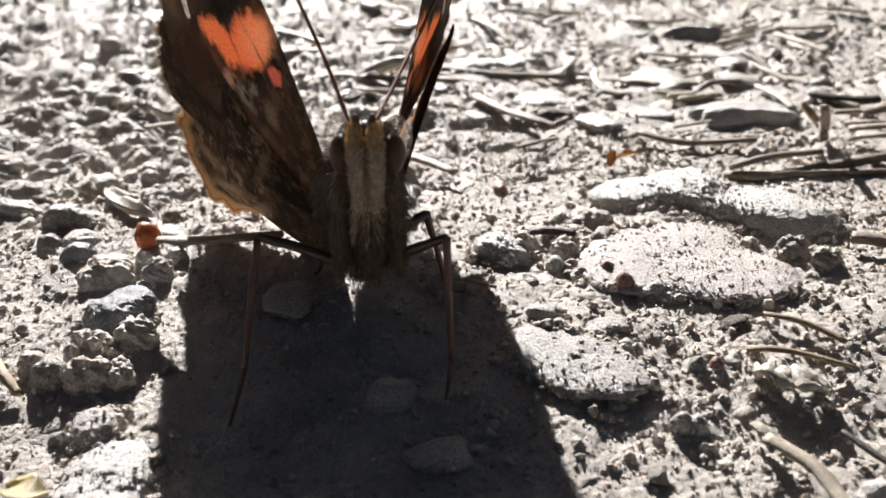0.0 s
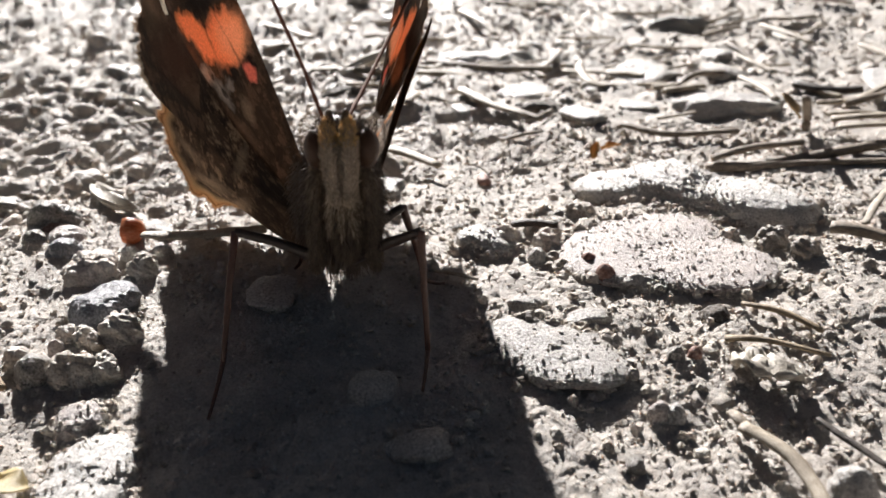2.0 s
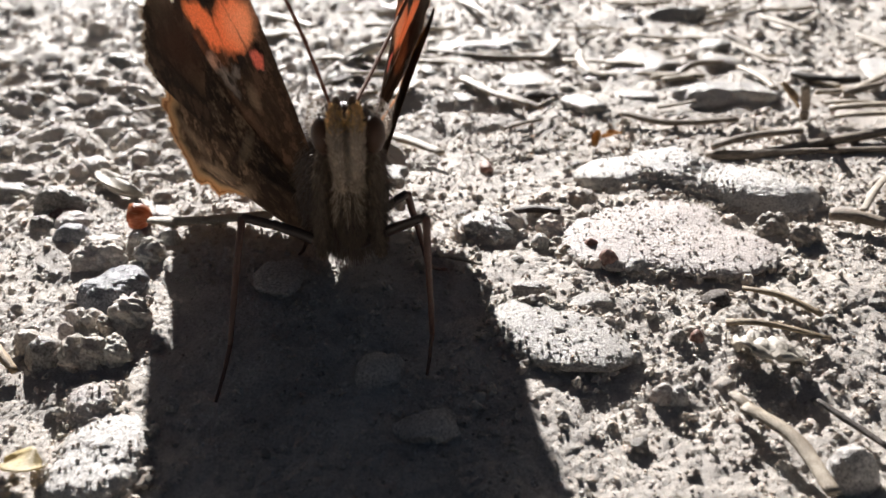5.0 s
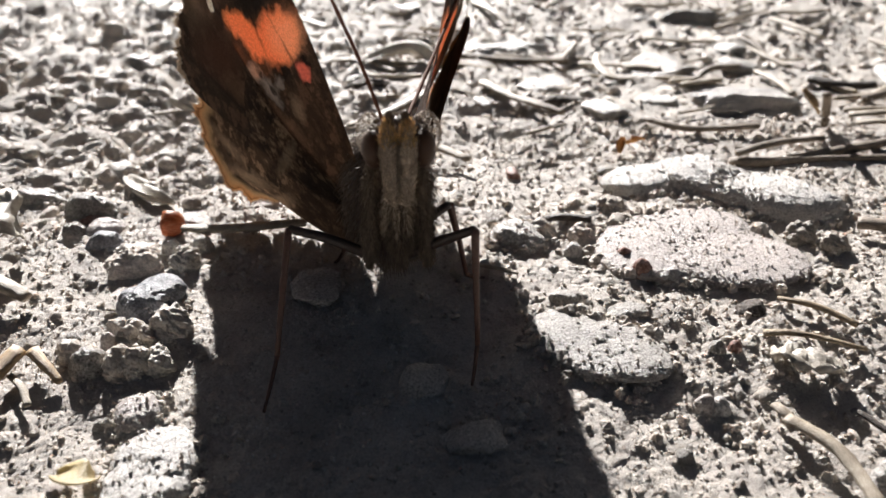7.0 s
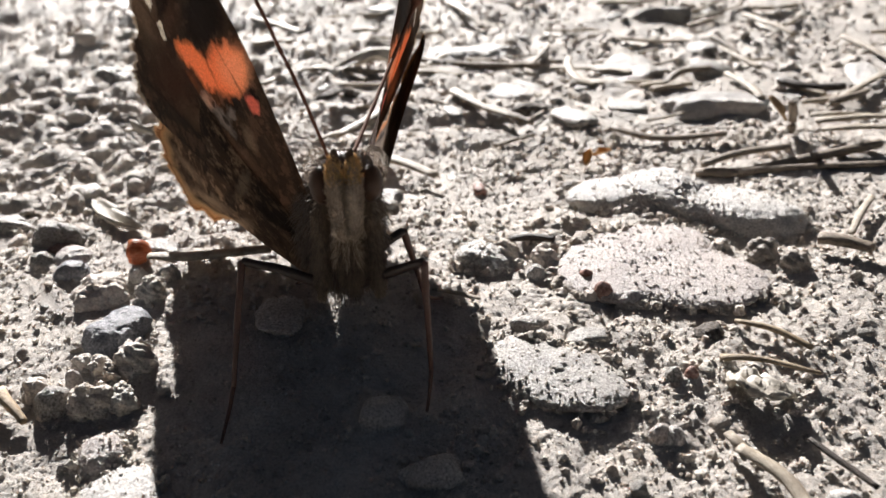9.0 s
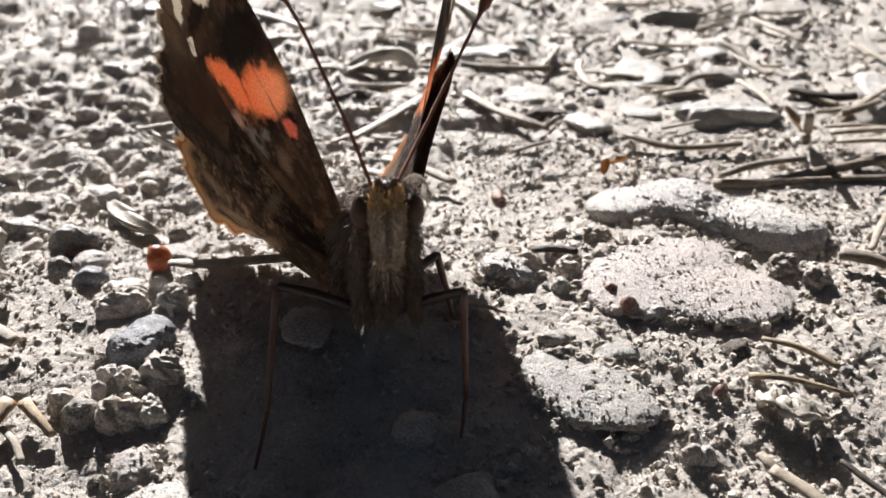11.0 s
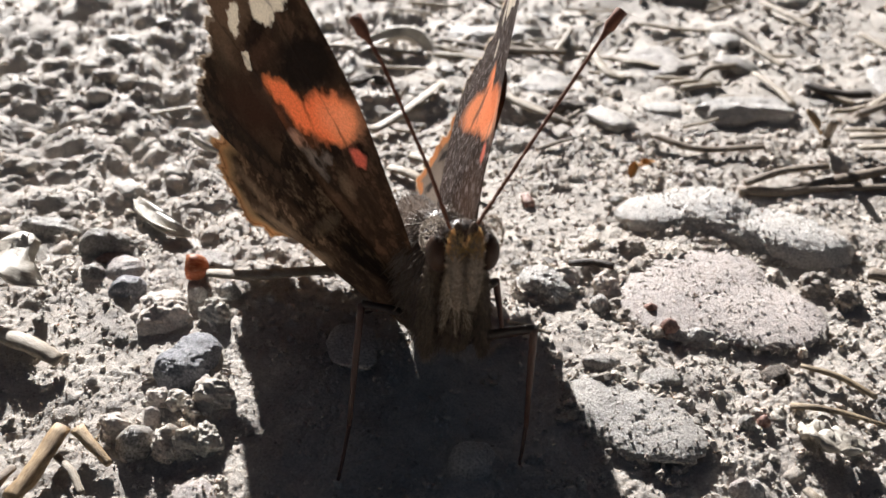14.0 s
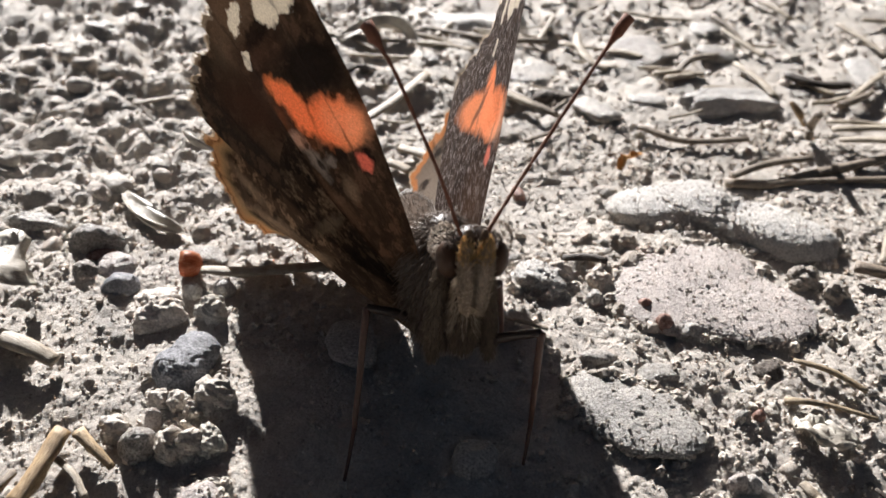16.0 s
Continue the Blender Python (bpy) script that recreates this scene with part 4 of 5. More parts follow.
    link(nt, tr.outputs[0], mx.inputs[2])
    link(nt, mx.outputs[0], nt.nodes["Material Output"].inputs["Surface"])
    return m


def plain(name, colour, rough, gloss=0.5, coat=0.0, spread=0.3, scale=6.0):
    m, nt, bsdf = nodes_of(name)
    v = mm_coords(nt)
    info = nt.nodes.new("ShaderNodeNewGeometry")
    n = noise_of(nt, v, scale, 4.0, 0.7)
    col = ramp_of(nt, n, [(0.3, tuple(c * (1 - spread) for c in colour)), (0.7, tuple(min(1, c * (1 + spread)) for c in colour))])
    own = ramp_of(nt, info.outputs["Random Per Island"], [(0.0, (0.7, 0.7, 0.7)), (1.0, (1.3, 1.3, 1.3))])
    link(nt, mix_of(nt, 1.0, col, own, "MULTIPLY"), bsdf.inputs["Base Color"])
    bsdf.inputs["Roughness"].default_value = rough
    bsdf.inputs["Specular IOR Level"].default_value = gloss
    bsdf.inputs["Coat Weight"].default_value = coat
    link(nt, bump_of(nt, n, 0.4, 0.03 * MM), bsdf.inputs["Normal"])
    return m


def hair_surface(name, colour, glow=0.4):
    m = plain(name, colour, 0.5, 0.4)
    nt = m.node_tree
    bsdf = nt.nodes["Principled BSDF"]
    src = bsdf.inputs["Base Color"].links[0].from_socket
    tr = nt.nodes.new("ShaderNodeBsdfTranslucent")
    link(nt, src, tr.inputs["Color"])
    mx = nt.nodes.new("ShaderNodeMixShader")
    mx.inputs[0].default_value = glow
    link(nt, bsdf.outputs[0], mx.inputs[1])
    link(nt, tr.outputs[0], mx.inputs[2])
    link(nt, mx.outputs[0], nt.nodes["Material Output"].inputs["Surface"])
    return m


FRINGE = hair_surface("wing_fringe", (0.46, 0.36, 0.25))
UMBER, SOOT, TAN = (0.23, 0.13, 0.075), (0.012, 0.008, 0.006), (0.42, 0.30, 0.19)
CREAM, SALMON, RUST, PALER = (0.80, 0.75, 0.64), (0.88, 0.30, 0.13), (0.66, 0.20, 0.14), (0.40, 0.35, 0.30)
FORE_SPOTS = [
    (CREAM, 1.0, (13.4, 10.5, 1.05, 0.52, -62, 0.12)), (CREAM, 1.0, (12.7, 8.5, 0.56, 0.38, -62, 0.14)), (CREAM, 1.0, (10.6, 12.2, 1.25, 1.0, -40, 0.1)), (CREAM, 1.0, (9.3, 13.3, 1.3, 0.95, -40, 0.1)),
    (CREAM, 1.0, (12.6, 14.8, 0.8, 0.45, -50, 0.15)), (CREAM, 0.9, (15.0, 12.8, 0.5, 0.3, -60, 0.15)),
    (SALMON, 1.0, (5.8, 8.0, 2.25, 1.3, -25, 0.2)), ((0.92, 0.50, 0.29), 0.75, (5.0, 8.3, 1.7, 0.95, -25, 0.5)), ((0.92, 0.38, 0.10), 0.7, (9.8, 7.9, 1.2, 0.5, 0, 0.5)), (SALMON, 1.0, (8.2, 7.2, 1.3, 0.8, 0, 0.3)), (SALMON, 1.0, (9.7, 7.8, 1.5, 0.72, 0, 0.3)), (SOOT, 0.55, (7.9, 7.9, 1.2, 0.13, 60, 0.6)), (RUST, 1.0, (3.7, 6.8, 0.6, 0.45, 0)),
]
FORE_UNDER = wing_surface("forewing_underside", (0.046, 0.029, 0.018), [
    (TAN, 0.45, (14.6, 11.0, 1.8, 3.4, 10, 0.7)), (TAN, 0.35, (11.8, 13.6, 2.4, 1.4, -40, 0.8)),
    (UMBER, 0.8, (14.8, 13.5, 2.6, 4.0, 20, 0.6)), ((0.11, 0.05, 0.03), 0.85, (13.0, 5.6, 3.0, 1.5, -15, 0.6)), ((0.09, 0.045, 0.028), 0.8, (12.0, 9.2, 2.2, 0.8, -30, 0.7)), (SOOT, 0.95, (7.2, 10.4, 2.8, 1.3, -32)), (SOOT, 0.8, (11.6, 10.4, 1.6, 0.5, -50)),
    (PALER, 0.9, (9.0, 5.5, 0.7, 0.5, -30, 0.5)), (PALER, 0.85, (7.6, 5.0, 1.1, 0.45, 30, 0.5)), (SOOT, 0.9, (8.3, 5.5, 0.35, 0.2, 40, 0.5)), (SOOT, 0.9, (7.2, 4.9, 0.3, 0.2, 0, 0.5)), (PALER, 0.7, (6.4, 5.6, 0.5, 0.3, -50, 0.5)), (TAN, 0.6, (4.9, 4.6, 0.6, 0.5, 60, 0.6)), (UMBER, 0.6, (10.5, 3.6, 2.0, 0.6, 10, 0.7)), (UMBER, 0.5, (6.0, 3.2, 1.5, 0.4, 20, 0.7)),
    (SOOT, 0.95, (3.7, 7.2, 0.75, 0.5, 0)), (SOOT, 0.8, (5.6, 6.4, 0.7, 0.4, -30)), *FORE_SPOTS], glow=0.45, mottle=((0.13, 0.075, 0.046), 0.8, 0.52), margin=[(0.955, 0.975, (0.50, 0.41, 0.30), 0.75)])
FORE_UPPER = wing_surface("forewing_upperside", (0.032, 0.019, 0.013), [
    (UMBER, 0.25, (2.0, 3.0, 3.0, 2.4, 60, 0.5)), *FORE_SPOTS, (SALMON, 1.0, (8.6, 6.6, 6.2, 1.15, -30, 0.25)), ((0.10, 0.05, 0.035), 0.8, (9.5, 6.2, 0.3, 1.3, -20, 0.5)), ((0.80, 0.45, 0.30), 0.5, (3.4, 9.0, 1.2, 0.9, -28, 0.6))], glow=0.42, veins=((0.12, 0.10, 0.09), 0.5), gloss=0.1, streaks=(0.36, 0.31, 0.30))
HIND_UNDER = wing_surface("hindwing_underside", (0.066, 0.040, 0.025), [
    (SOOT, 0.85, (3.8, -1.4, 4.4, 3.2, -25, 0.45)), ((0.035, 0.020, 0.013), 0.9, (13.5, 4.6, 4.6, 2.2, -10, 0.5)), (SOOT, 0.8, (9.0, -0.4, 1.2, 0.5, -40, 0.5)), (SOOT, 0.7, (12.2, 1.0, 1.5, 0.5, -30, 0.5)),
    (TAN, 0.75, (9.0, -2.2, 1.6, 0.35, -25, 0.7)), (TAN, 0.75, (12.6, -2.0, 2.2, 0.4, -10, 0.7)), (TAN, 0.6, (7.0, 1.2, 1.5, 0.3, -45, 0.7)), (TAN, 0.55, (15.2, -0.6, 1.6, 0.4, 15, 0.7))],
    marble=(0.34, 0.22, 0.13), mottle=((0.022, 0.014, 0.009), 0.7, 0.53), margin=[(0.72, 0.84, (0.50, 0.34, 0.17), 0.9), (0.91, 0.94, (0.09, 0.055, 0.03), 0.75), (0.96, 0.975, (0.66, 0.50, 0.30), 0.9)], glow=0.5)
HIND_UPPER = wing_surface("hindwing_upperside", (0.12, 0.085, 0.06), [((0.27, 0.225, 0.185), 0.9, (8.0, -2.8, 9.0, 3.0, 0, 0.4)), (SOOT, 0.9, (14.6, -3.2, 0.5, 0.5, 0, 0.3)), (SOOT, 0.9, (17.0, -1.6, 0.5, 0.5, 0, 0.3)), (SOOT, 0.9, (17.6, 0.6, 0.5, 0.5, 0, 0.3))],
    marble=(0.07, 0.045, 0.03), margin=[(0.86, 0.91, (0.50, 0.20, 0.07), 0.9)], glow=0.42)


def curve_through(points, per=14):
    pts = [Vector((*p, 0)) for p in points]
    out = []
    n = len(pts)
    for i in range(n):
        a, b, c, d = pts[i - 1], pts[i], pts[(i + 1) % n], pts[(i + 2) % n]
        for k in range(per):
            t = k / per
            q = 0.5 * ((2 * b) + (c - a) * t + (2 * a - 5 * b + 4 * c - d) * t * t + (3 * b - a - 3 * c + d) * t ** 3)
            out.append((q.x, q.y, (i + t) / n))
    return out


def wing_mesh(name, outline, centre, scallop, bulge, mats, lift, mirror, size=1.0, crease=(0.5, 0.0)):
    """A thin wing blade: two faces with different scales, a scalloped outer margin and ribs along the veins.
    scallop: from where to where along the outline (0 to 1) the margin is wavy."""
    ring = curve_through(outline)
    n, m = len(ring), 22
    sign = -1 if mirror else 1
    verts, uvs, rims = [], [], []
    hairs = np.random.RandomState(len(outline))
    tufts = []
    for face, off in ((0, 0.0), (1, 0.05)):
        for j in range(m + 1):
            s = (j / m) ** 0.8
            for k, (u, v, a) in enumerate(ring):
                wave = 0.0
                inside = scallop[0] <= a <= scallop[1]
                if inside:
                    fall = min(1, (a - scallop[0]) * 25, (scallop[1] - a) * 25)
                    wave = fall * (0.044 * math.sin((a - scallop[0]) / (scallop[1] - scallop[0]) * math.pi * 2 * scallop[2]) + 0.016 * math.sin(a * 190) + 0.014 * math.sin(a * 431 + 1) + 0.012 * math.sin(a * 777) - 0.03 * max(0.0, math.sin(a * 97 + 2)) ** 6) * s ** 4
                uu, vv = centre[0] + (u - centre[0]) * s * (1 + wave), centre[1] + (v - centre[1]) * s * (1 + wave)
                d = math.hypot(uu, vv)
                ang = math.atan2(vv, uu)
                rib = 0.045 * math.sin(ang * 17) * min(1, max(0, d - 4) / 6)
                fold = crease[1] * max(0.0, crease[0] - vv * size) * min(1.0, uu * size / 6)
                if len(crease) > 2:
                    curl = crease[2] * max(0.0, -2.0 - vv) ** 1.4 * 0.62 * min(1.0, max(0.0, (16.5 - uu) / 6))
                    uu, fold = uu + 0.786 * curl, fold + 0.618 * curl
                w = fold + bulge * (d / 18) ** 2 + rib + lift + (off if j < m else 0.025)
                verts.append((uu * size, vv * size, sign * w))
                uvs.append((uu, vv))
                rims.append((s, 1.0 if inside else 0.0))
                if inside and face == 0 and j == m:
                    tufts.append((Vector(verts[-1]), Vector((uu - centre[0], vv - centre[1], 0)).normalized()))
    faces, mat_of = [], []
    half = (m + 1) * n
    for face in (0, 1):
        for j in range(m):
            for k in range(n):
                q = [face * half + j * n + k, face * half + j * n + (k + 1) % n, face * half + (j + 1) * n + (k + 1) % n, face * half + (j + 1) * n + k]
                if (face == 0) == (sign > 0):
                    q.reverse()
                faces.append(tuple(q))
                mat_of.append(face)
    me = mesh_from(name, verts, faces, mats)
    with_uv(me, uvs)
    rim = me.uv_layers.new(name="Rim")
    idx = np.zeros(len(me.loops), int)
    me.loops.foreach_get("vertex_index", idx)
    rim.data.foreach_set("uv", np.array(rims)[idx].ravel())
    me.polygons.foreach_set("material_index", np.array(mat_of, np.int32))
    spikes, tri = [], []
    for (p, out), (q, _) in zip(tufts, tufts[1:]):
        for k in range(5):
            root = p.lerp(q, hairs.rand())
            tip = root + (out + Vector(hairs.uniform(-0.35, 0.35, 3))) * hairs.uniform(0.15, 0.42)
            side = out.cross(Vector((0, 0, 1))) * 0.035
            c = len(spikes)
            spikes += [root - side, root + side, root + Vector((0, 0, 0.05)), tip]
            tri += [(c, c + 1, c + 3), (c + 1, c + 2, c + 3), (c + 2, c, c + 3)]
    return me, mesh_from("fringe", [tuple(p) for p in spikes], tri, FRINGE)


FORE_LINE = [(0.0, 1.0), (0.3, 3.4), (1.4, 6.2), (3.4, 9.8), (6.6, 13.6), (10.2, 17.2), (13.2, 19.0), (15.4, 18.4), (15.9, 15.2), (16.2, 11.4), (16.8, 8.2), (18.5, 5.4), (19.8, 3.2), (18.4, 1.8), (12.0, 0.8), (5.0, 0.0)]
HIND_LINE = [(0.2, -1.0), (0.8, 0.8), (4.0, 1.9), (7.2, 3.4), (9.4, 5.2), (11.4, 6.8), (14.0, 7.3), (17.4, 6.4), (19.2, 4.3), (19.7, 2.7), (17.8, 1.7), (19.5, 0.5), (19.5, -1.7), (17.7, -3.9), (14.8, -4.9), (12.2, -5.0), (9.5, -5.2), (7.2, -5.6), (5.0, -5.9), (2.3, -5.7), (0.5, -3.6)]


def axes(origin, u, v):
    """A pose whose first axis is u, second v (made square to u), in millimetres."""
    u = Vector(u).normalized()
    w = u.cross(Vector(v)).normalized()
    v = w.cross(u)
    m = Matrix((u, v, w)).transposed().to_4x4()
    m.translation = Vector(origin) * MM
    return m


butterfly = tagged(new("butterfly"), "brown butterfly with half-raised wings, orange patches and white spots", "butterfly")
BODY_AT = pose(-4.6 * MM, 42.0 * MM, -0.5 * MM)
butterfly.matrix_world = BODY_AT
TO_BODY = BODY_AT.inverted()


def in_body(m):
    return TO_BODY @ m


LEFT_AT = axes((-5.31, 42.73, 6.04), (-0.618, 0.786, 0.0), (-0.089, -0.07, 0.994))


def right_wing_at(bearing, lean=9.0, base=(-3.2, 43.5, 6.6)):
    a, l = radians(bearing), radians(lean)
    return axes(base, (math.sin(a), math.cos(a), 0), (math.sin(l), 0, math.cos(l)))


def wing_pair(fore_at, hind_at, mirror, label, bends, size=1.0, crease=(0.5, 0.0), fore_crease=(7.0, 0.0)):
    fore_mesh, fore_fringe = wing_mesh("forewing", FORE_LINE, (8.5, 7.5), (0.50, 0.80, 6), bends[0], [FORE_UNDER, FORE_UPPER], 0.0, mirror, 1.0, fore_crease)
    hind_mesh, hind_fringe = wing_mesh("hindwing", HIND_LINE, (9.5, 0.6), (0.33, 0.76, 9), bends[1], [HIND_UNDER, HIND_UPPER], -0.16, mirror, size, crease)
    fore = piece("forewing", fore_mesh, butterfly, label, fore_at)
    hind = piece("hindwing", hind_mesh, butterfly, "mottled brown hindwing with an ochre scalloped margin", hind_at)
    piece("fringe", fore_fringe, fore, "pale hairs along the wing margin")
    piece("fringe", hind_fringe, hind, "pale hairs along the wing margin")
    return fore, hind


# the left pair's third axis points away from its underside, the right pair's towards it
RIGHT_FORE_AT = right_wing_at(6.5, 7.4, (-3.2, 43.5, 5.2))
RIGHT_HIND_AT = right_wing_at(3.0, 24.0, (-3.0, 43.9, 6.5))
left_wing, left_hind = wing_pair(in_body(LEFT_AT), in_body(LEFT_AT), False, "dark brown forewing underside with orange patch and white spots", (0.5, 0.9), 1.0, (0.5, 0.0, 1.35))
right_wing, right_hind = wing_pair(in_body(RIGHT_FORE_AT), in_body(RIGHT_HIND_AT), True, "brown forewing seen nearly edge on, orange patch", (-0.6, 0.0), 0.87, (-1.0, 0.25), (8.0, 0.21))


# a curled strip of the hindwing's edge stands up at the notch and catches the sun
v, f, uv = swept([(19.8, 1.2, -0.35), (18.8, 1.5, -0.65), (17.8, 1.5, -0.65), (16.9, 1.3, -0.3)], lambda s: 0.08 + 0.24 * math.sin(math.pi * min(0.96, s * 0.9 + 0.05)), 10, 0.45, 0.06, 77)
curl = mesh_from("curled_edge", [tuple(p) for p in v], f, PALE)
with_uv(curl, uv)
piece("curled_edge", curl, left_hind, "pale curled strip of the wing edge")


# ---- body ----
CHITIN = plain("dark_chitin", (0.035, 0.022, 0.016), 0.45)
FELT = plain("abdomen_scales", (0.05, 0.035, 0.025), 0.9, 0.1)
LEG = plain("leg_chitin", (0.085, 0.040, 0.028), 0.5)
EYE_DARK = plain("compound_eye", (0.045, 0.025, 0.016), 0.45, 0.12, 0.04, 0.15, 14.0)
PALP = plain("palp_skin", (0.28, 0.22, 0.165), 0.6)
FUR_GREY = hair_surface("grey_fur", (0.13, 0.098, 0.075), 0.15)
FUR_BROWN = hair_surface("brown_fur", (0.10, 0.068, 0.045))
FUR_CREAM = hair_surface("cream_fur", (0.55, 0.455, 0.345))
FUR_OCHRE = hair_surface("ochre_fur", (0.64, 0.44, 0.21))
FUR_TAN = hair_surface("tan_fur", (0.18, 0.138, 0.10))
FUR_WHITE = hair_surface("whitish_fur", (0.42, 0.35, 0.28), 0.3)


def ellipsoid(centre, radii, tilt=(0, 0, 0), level=3):
    v, f = ICO[level]
    r = np.array(Euler([radians(a) for a in tilt]).to_matrix())
    return (v * np.array(radii)) @ r.T + np.array(centre), f.tolist()


def to_body_mm(v):
    return np.asarray(v, float) - np.array([-4.6, 42.0, -0.5])


def body_part(name, v, f, mat, parent=None, label=""):
    me = mesh_from(name, to_body_mm(v), f if isinstance(f, list) else f.tolist(), mat)
    return piece(name, me, parent or butterfly, label)


def fur(name, centre, radii, tilt, count, length, lay, mat, seed, parent, keep=None, label=""):
    """Hairs on an ellipsoid: slim three-sided spikes that lie along the direction lay."""
    rs = np.random.RandomState(seed)
    rot = np.array(Euler([radians(a) for a in tilt]).to_matrix())
    d = rs.randn(count, 3)
    d /= np.linalg.norm(d, axis=1)[:, None]
    if keep is not None:
        d = d[keep(d)]
    n = len(d)
    root = (d * np.array(radii)) @ rot.T + np.array(centre)
    nor = (d / np.array(radii)) @ rot.T
    nor /= np.linalg.norm(nor, axis=1)[:, None]
    go = nor * rs.uniform(0.25, 0.9, (n, 1)) + np.array(lay) + rs.randn(n, 3) * 0.22
    go /= np.linalg.norm(go, axis=1)[:, None]
    ln = length * rs.uniform(0.5, 1.2, (n, 1))
    side = np.cross(go, rs.randn(n, 3))
    side /= np.linalg.norm(side, axis=1)[:, None]
    other = np.cross(go, side)
    w = 0.02
    mid = root + go * ln * 0.55 + nor * ln * 0.05
    tip = root + go * ln - np.array([0, 0, 1]) * ln * 0.12
    verts = np.stack([root + side * w, root - side * w * 0.5 + other * w, root - side * w * 0.5 - other * w,
                      mid + side * w * 0.7, mid - side * w * 0.35 + other * w * 0.7, mid - side * w * 0.35 - other * w * 0.7, tip], 1).reshape(-1, 3)
    tri = np.array([(0, 1, 4), (0, 4, 3), (1, 2, 5), (1, 5, 4), (2, 0, 3), (2, 3, 5), (3, 4, 6), (4, 5, 6), (5, 3, 6)])
    faces = (tri[None] + (np.arange(n) * 7)[:, None, None]).reshape(-1, 3).tolist()
    return body_part(name, verts, faces, mat, parent, label)


THORAX = ((-4.3, 43.4, 7.2), (1.95, 1.9, 3.4), (-14, 0, 8))
v, f = ellipsoid(*THORAX)
thorax = body_part("thorax", v, f, CHITIN, None, "dark thorax under grey-brown fur")
fur("thorax_fur", *THORAX, 3600, 1.0, (0, 0.3, -0.9), FUR_GREY, 11, thorax, label="grey-brown body fur")
fur("dark_fur", *THORAX, 1500, 0.6, (0, 0.3, -0.9), FUR_BROWN, 12, thorax)
v, f = ellipsoid((-4.5, 49.3, 4.3), (1.85, 6.0, 2.2), (-6, 0, 6))
abdomen = body_part("abdomen", v, f, FELT, None, "slim dark abdomen between the wings")
fur("abdomen_fur", (-4.5, 49.3, 4.3), (1.85, 6.0, 2.2), (-6, 0, 6), 2600, 0.5, (0, 0.9, -0.2), FUR_BROWN, 13, abdomen)
HX = -3.6
HEAD = ((HX, 40.7, 11.0), (1.25, 0.95, 1.15), (0, 0, 3))
v, f = ellipsoid(*HEAD)
head = body_part("head", v, f, CHITIN, None, "furry head with large dark eyes")
for sx in (-1, 1):
    v, f = ellipsoid((HX + sx * 1.08, 40.3, 10.75), (0.56, 0.76, 0.88), (0, 0, sx * -14), 4)
    body_part("eye", v, f, EYE_DARK, head, "glossy dark brown compound eye")
    fur("eye_ring", (HX + sx * 1.22, 41.05, 11.15), (0.62, 0.4, 1.0), (0, 0, 0), 1200, 0.15, (sx * 0.5, 0.3, 0.1), FUR_WHITE, 60 + sx, head, keep=lambda d: d[:, 1] > -0.55)
fur("brow_fur", (HX, 40.4, 11.6), (1.2, 0.7, 0.6), (0, 0, 3), 900, 0.2, (0, -0.1, 0.5), FUR_GREY, 14, head, keep=lambda d: d[:, 2] > -0.1)
for sx in (-1, 1):
    # palps: furred beaks held upright in front of the face, pointed at the top
    c, r, tilt = (HX + sx * 0.37, 39.35, 10.4), (0.37, 0.45, 1.95), (-8, sx * 2.5, 0)
    v, f = ellipsoid(c, r, tilt)
    palp = body_part("palp", v, f, PALP, head, "cream furred palp with an ochre tip")
    fur("palp_fur", c, r, tilt, 1400, 0.30, (0, -0.05, 1.2), FUR_CREAM, 15 + sx, palp, keep=lambda d: d[:, 2] < 0.5)
    fur("palp_crown", c, r, tilt, 1500, 0.32, (0, -0.05, 1.3), FUR_OCHRE, 25 + sx, palp, keep=lambda d: d[:, 2] > 0.38)
    tip = (HX + sx * 0.33, 39.7, 12.3)
    v, f = ellipsoid(tip, (0.2, 0.22, 0.45), (-8, sx * 5, 0))
    body_part("palp_tip", v, f, FUR_BROWN, palp, "brown pointed palp tip")
    # short brush-like forelegs folded against the chest
    c, r, tilt = (HX - 0.2 + sx * 1.22, 40.6, 7.4), (0.34, 0.45, 2.5), (-10, sx * -3, 0)
    v, f = ellipsoid(c, r, tilt)
    fore = body_part("foreleg", v, f, FUR_TAN, None, "tan furred foreleg folded against the chest")
    fur("foreleg_fur", c, r, tilt, 1500, 0.42, (sx * 0.15, -0.05, -1.1), FUR_TAN, 35 + sx, fore)
CHEST = ((HX - 0.1, 40.5, 7.5), (0.68, 0.6, 2.0), (-10, 0, 0))
v, f = ellipsoid(*CHEST)
chest = body_part("chest", v, f, CHITIN, None, "furred chest with a cream stripe")
fur("chest_fur", *CHEST, 3000, 0.55, (0, -0.05, -1.1), FUR_CREAM, 41, chest, keep=lambda d: d[:, 2] > -0.15 + 0.25 * np.sin(d[:, 0] * 9), label="cream chest fur")
# tan hairs below, darker than the cream also to paint the lower body's shade
fur("shaded_chest_fur", *CHEST, 2600, 0.5, (0, -0.05, -1.1), FUR_TAN, 42, chest, keep=lambda d: d[:, 2] < 0.35)


def limb(name, points, r0, r1, mat, parent=None, label="", seed=0, sides=8):
    v, f, uv = swept(points, lambda s: r0 + (r1 - r0) * s, sides, 1.0, 0.05, seed)
    me = mesh_from(name, to_body_mm([tuple(p) for p in v]), f, mat)
    with_uv(me, uv)
    return piece(name, me, parent or butterfly, label)


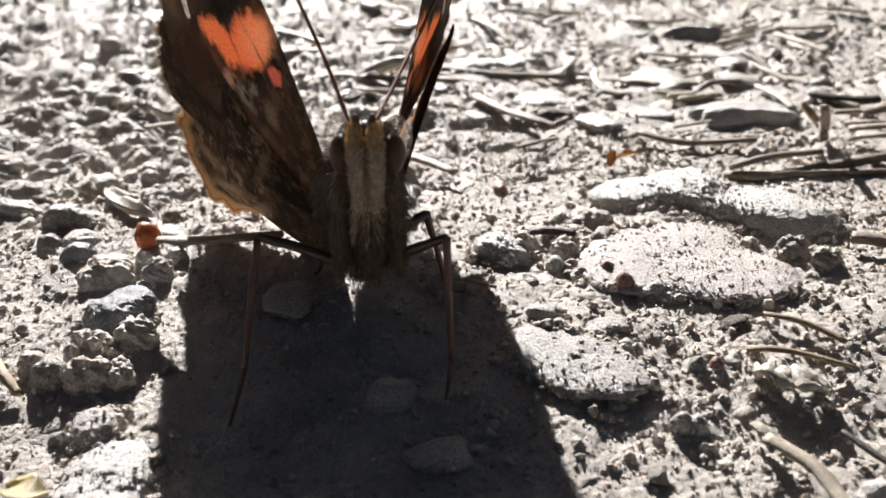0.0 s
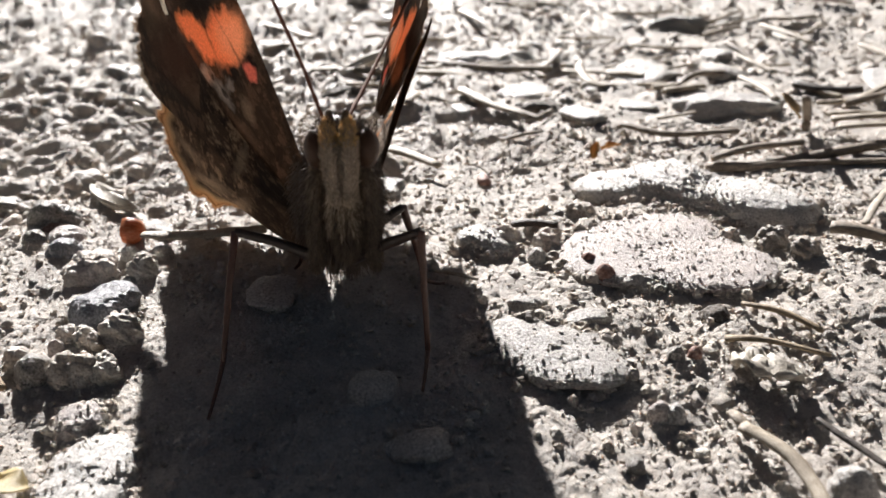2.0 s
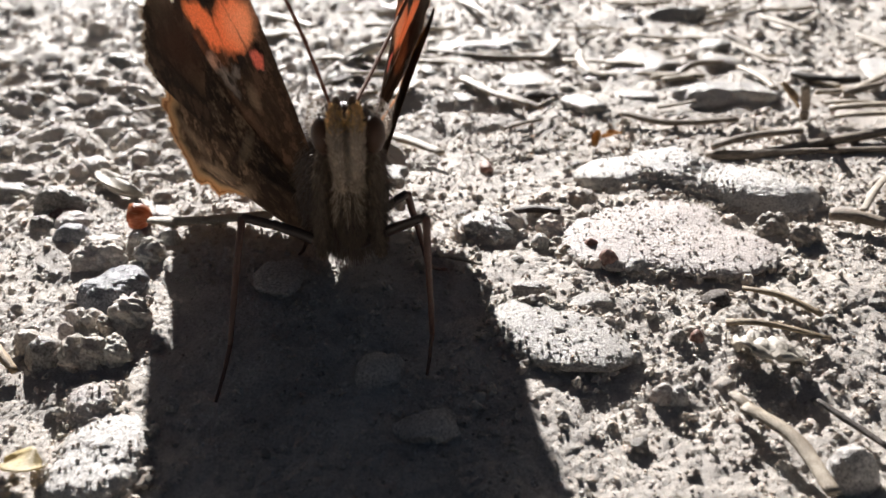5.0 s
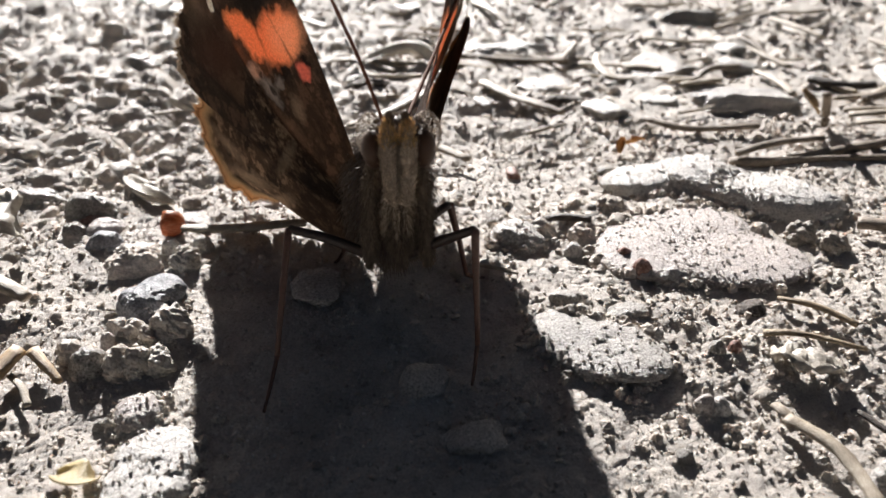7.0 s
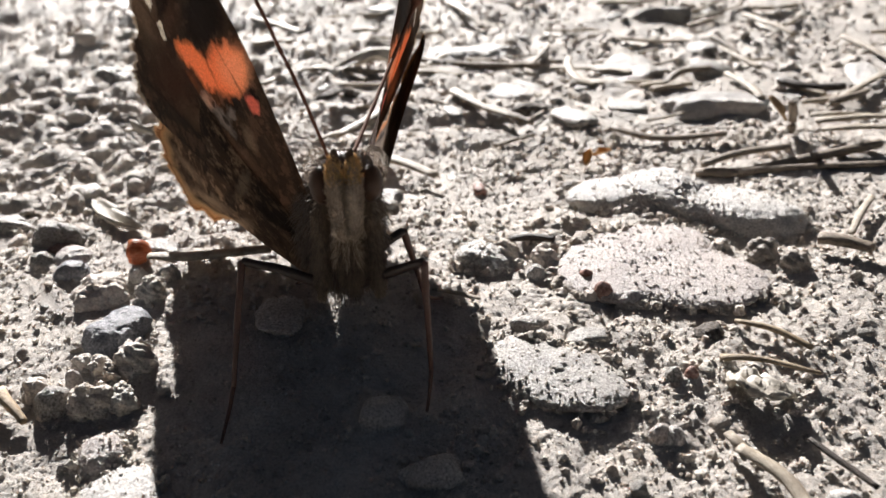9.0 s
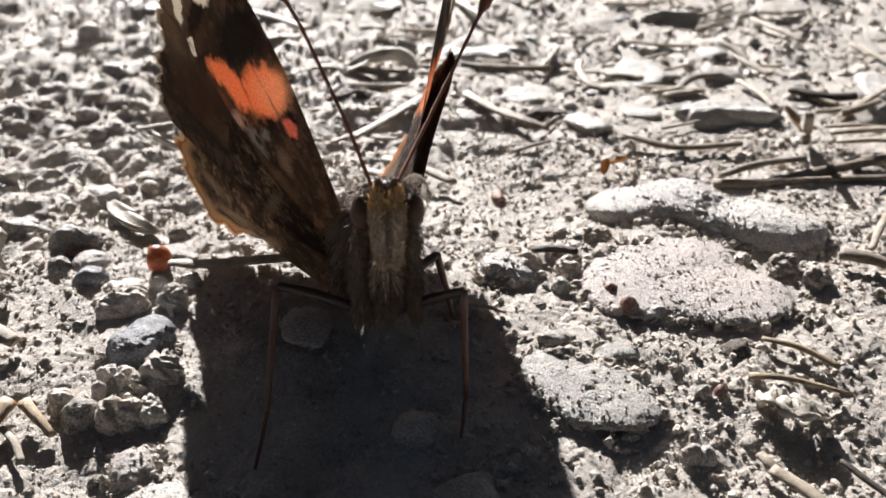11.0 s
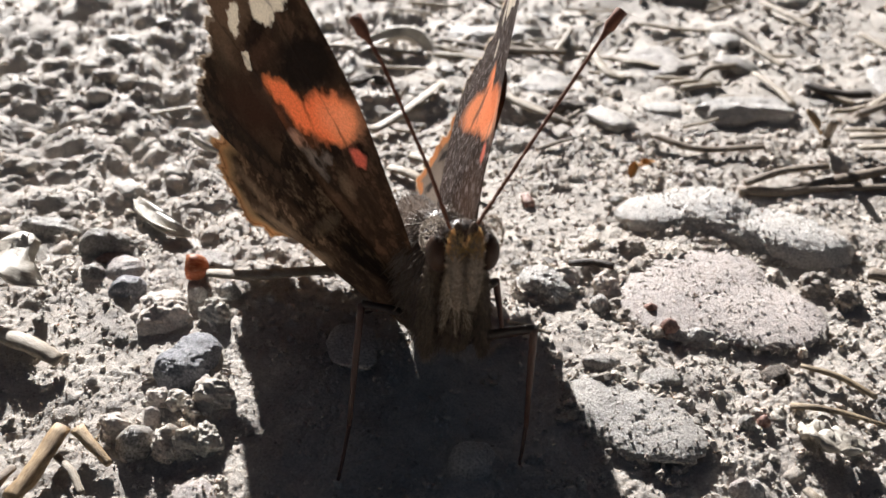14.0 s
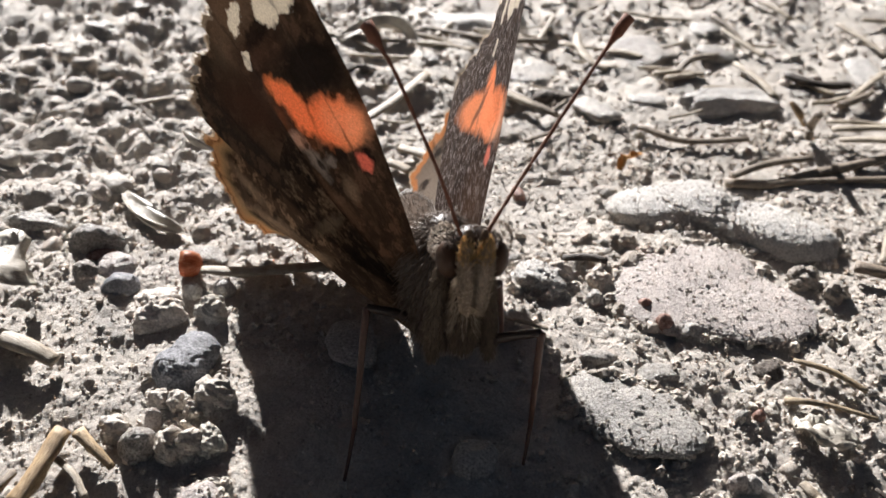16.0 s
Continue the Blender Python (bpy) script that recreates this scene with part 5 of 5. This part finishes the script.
def leg(hip, knee, ankle, foot, label, seed):
    thigh = limb("leg", [hip, knee], 0.30, 0.21, CHITIN, None, label, seed)
    limb("shin", [knee, ((knee[0] + ankle[0]) / 2, (knee[1] + ankle[1]) / 2, (knee[2] + ankle[2]) / 2 + 0.15), ankle], 0.2, 0.13, LEG, thigh, "", seed + 1)
    limb("foot", [ankle, ((ankle[0] + foot[0]) / 2, (ankle[1] + foot[1]) / 2, (ankle[2] + foot[2]) / 2 - 0.1), foot], 0.12, 0.08, LEG, thigh, "", seed + 2)
    return thigh


left_leg = leg((-5.2, 41.6, 4.8), (-9.0, 41.6, 6.3), (-9.7, 38.8, 1.0), (-10.3, 37.0, -0.95), "thin reddish brown leg reaching forward", 1)
leg((-3.6, 41.0, 5.0), (-0.3, 39.2, 7.2), (-0.2, 39.0, 1.2), (-0.5, 38.2, -0.6), "thin reddish brown leg with a raised knee", 4)
leg((-3.4, 43.2, 4.6), (-1.3, 44.5, 6.0), (-0.4, 46.2, 1.0), (0.6, 47.2, 0.2), "thin brown hind leg", 7)
leg((-5.4, 44.2, 4.2), (-6.6, 47.6, 3.2), (-7.2, 48.8, 1.2), (-7.8, 49.6, 0.1), "thin brown hind leg", 10)


ANTENNA = plain("antenna_chitin", (0.15, 0.065, 0.042), 0.7, 0.15)


def antenna_mesh(base, tip, sag, label, seed):
    b, t = Vector(base), Vector(tip)
    mid = (t - b) / 2 + Vector(sag)
    v, f, uv = swept([(0, 0, 0), mid * 0.5 + Vector(sag) * 0.3, mid, mid + (t - b) * 0.28, t - b],
                     lambda s: 0.085 + 0.012 * math.sin(s * 90) + (0.2 * min(1, (s - 0.86) / 0.05) if s > 0.86 else 0), 8, 1.0, 0.05, seed)
    me = mesh_from("antenna", [tuple(p) for p in v], f, ANTENNA)
    with_uv(me, uv)
    return piece("antenna", me, butterfly, label, in_body(Matrix.Translation(b * MM)))


left_antenna = antenna_mesh((-4.25, 40.1, 12.2), (-8.2, 44.5, 20.0), (0.2, -0.3, 0.3), "thin dark antenna with a club at the tip", 51)
RIGHT_ROOT, RIGHT_TIP, RAISED_TIP = (-3.2, 40.0, 12.2), (3.7, 46.3, 19.6), (0.0, 50.0, 16.4)
right_antenna = antenna_mesh(RIGHT_ROOT, RIGHT_TIP, (0.0, 0.3, -0.2), "thin dark antenna with a club at the tip", 52)


# ---- what moves ----
def motions():
    # it shifts its weight a little: seconds, millimetres
    sway = [
        (0.0, 0.28, 0.01, 0.01),
        (0.5, 0.10, -0.01, -0.02),
        (1.0, 0.08, 0.01, 0.02),
        (1.5, 0.02, 0.00, 0.01),
        (2.0, 0.09, 0.00, 0.01),
        (2.5, -0.02, -0.04, -0.08),
        (3.0, 0.09, 0.02, 0.03),
        (3.5, 0.13, 0.00, 0.00),
        (6.0, -0.11, -0.02, -0.05),
        (6.5, 0.09, -0.01, -0.01),
        (7.0, 0.03, -0.01, -0.02),
        (7.5, -0.02, -0.02, -0.04),
        (8.0, -0.24, -0.02, -0.04),
        (8.5, -0.06, 0.02, 0.05),
        (9.0, -0.16, 0.15, 0.26),
        (9.5, -0.14, 0.05, 0.08),
        (12.0, -0.11, -0.09, -0.15),
        (12.5, -0.17, 0.04, 0.04),
        (13.0, -0.08, -0.02, -0.05),
        (13.5, 0.06, -0.00, 0.00),
        (14.0, 0.03, 0.05, 0.07),
        (14.5, -0.04, 0.03, 0.04),
        (15.0, 0.03, -0.05, -0.07),
        (15.5, 0.04, -0.04, -0.04),
        (16.0, 0.06, -0.04, -0.04),
    ]
    walk(butterfly, [(t, BODY_AT @ Matrix.Translation((x * MM, y * MM, z * MM))) for t, x, y, z in sway])
    # one leg is drawn in a little
    walk(left_leg, [(0.0, Matrix()), (12.3, Matrix()), (14.0, Matrix.Translation((0.9 * MM, 0.9 * MM, 0))), (16.0, Matrix.Translation((0.9 * MM, 0.9 * MM, 0)))])
    rest = in_body(Matrix.Translation(Vector(RIGHT_ROOT) * MM))
    spread = Vector(RIGHT_TIP) - Vector(RIGHT_ROOT)
    raised = rest @ spread.rotation_difference(Vector(RAISED_TIP) - Vector(RIGHT_ROOT)).to_matrix().to_4x4()
    half = rest @ spread.rotation_difference((Vector(RAISED_TIP) + 3 * Vector(RIGHT_TIP)) / 4 - Vector(RIGHT_ROOT)).to_matrix().to_4x4()
    walk(right_antenna, [(0.0, raised), (9.5, raised), (12.0, half), (13.5, rest), (16.0, rest)])


motions()
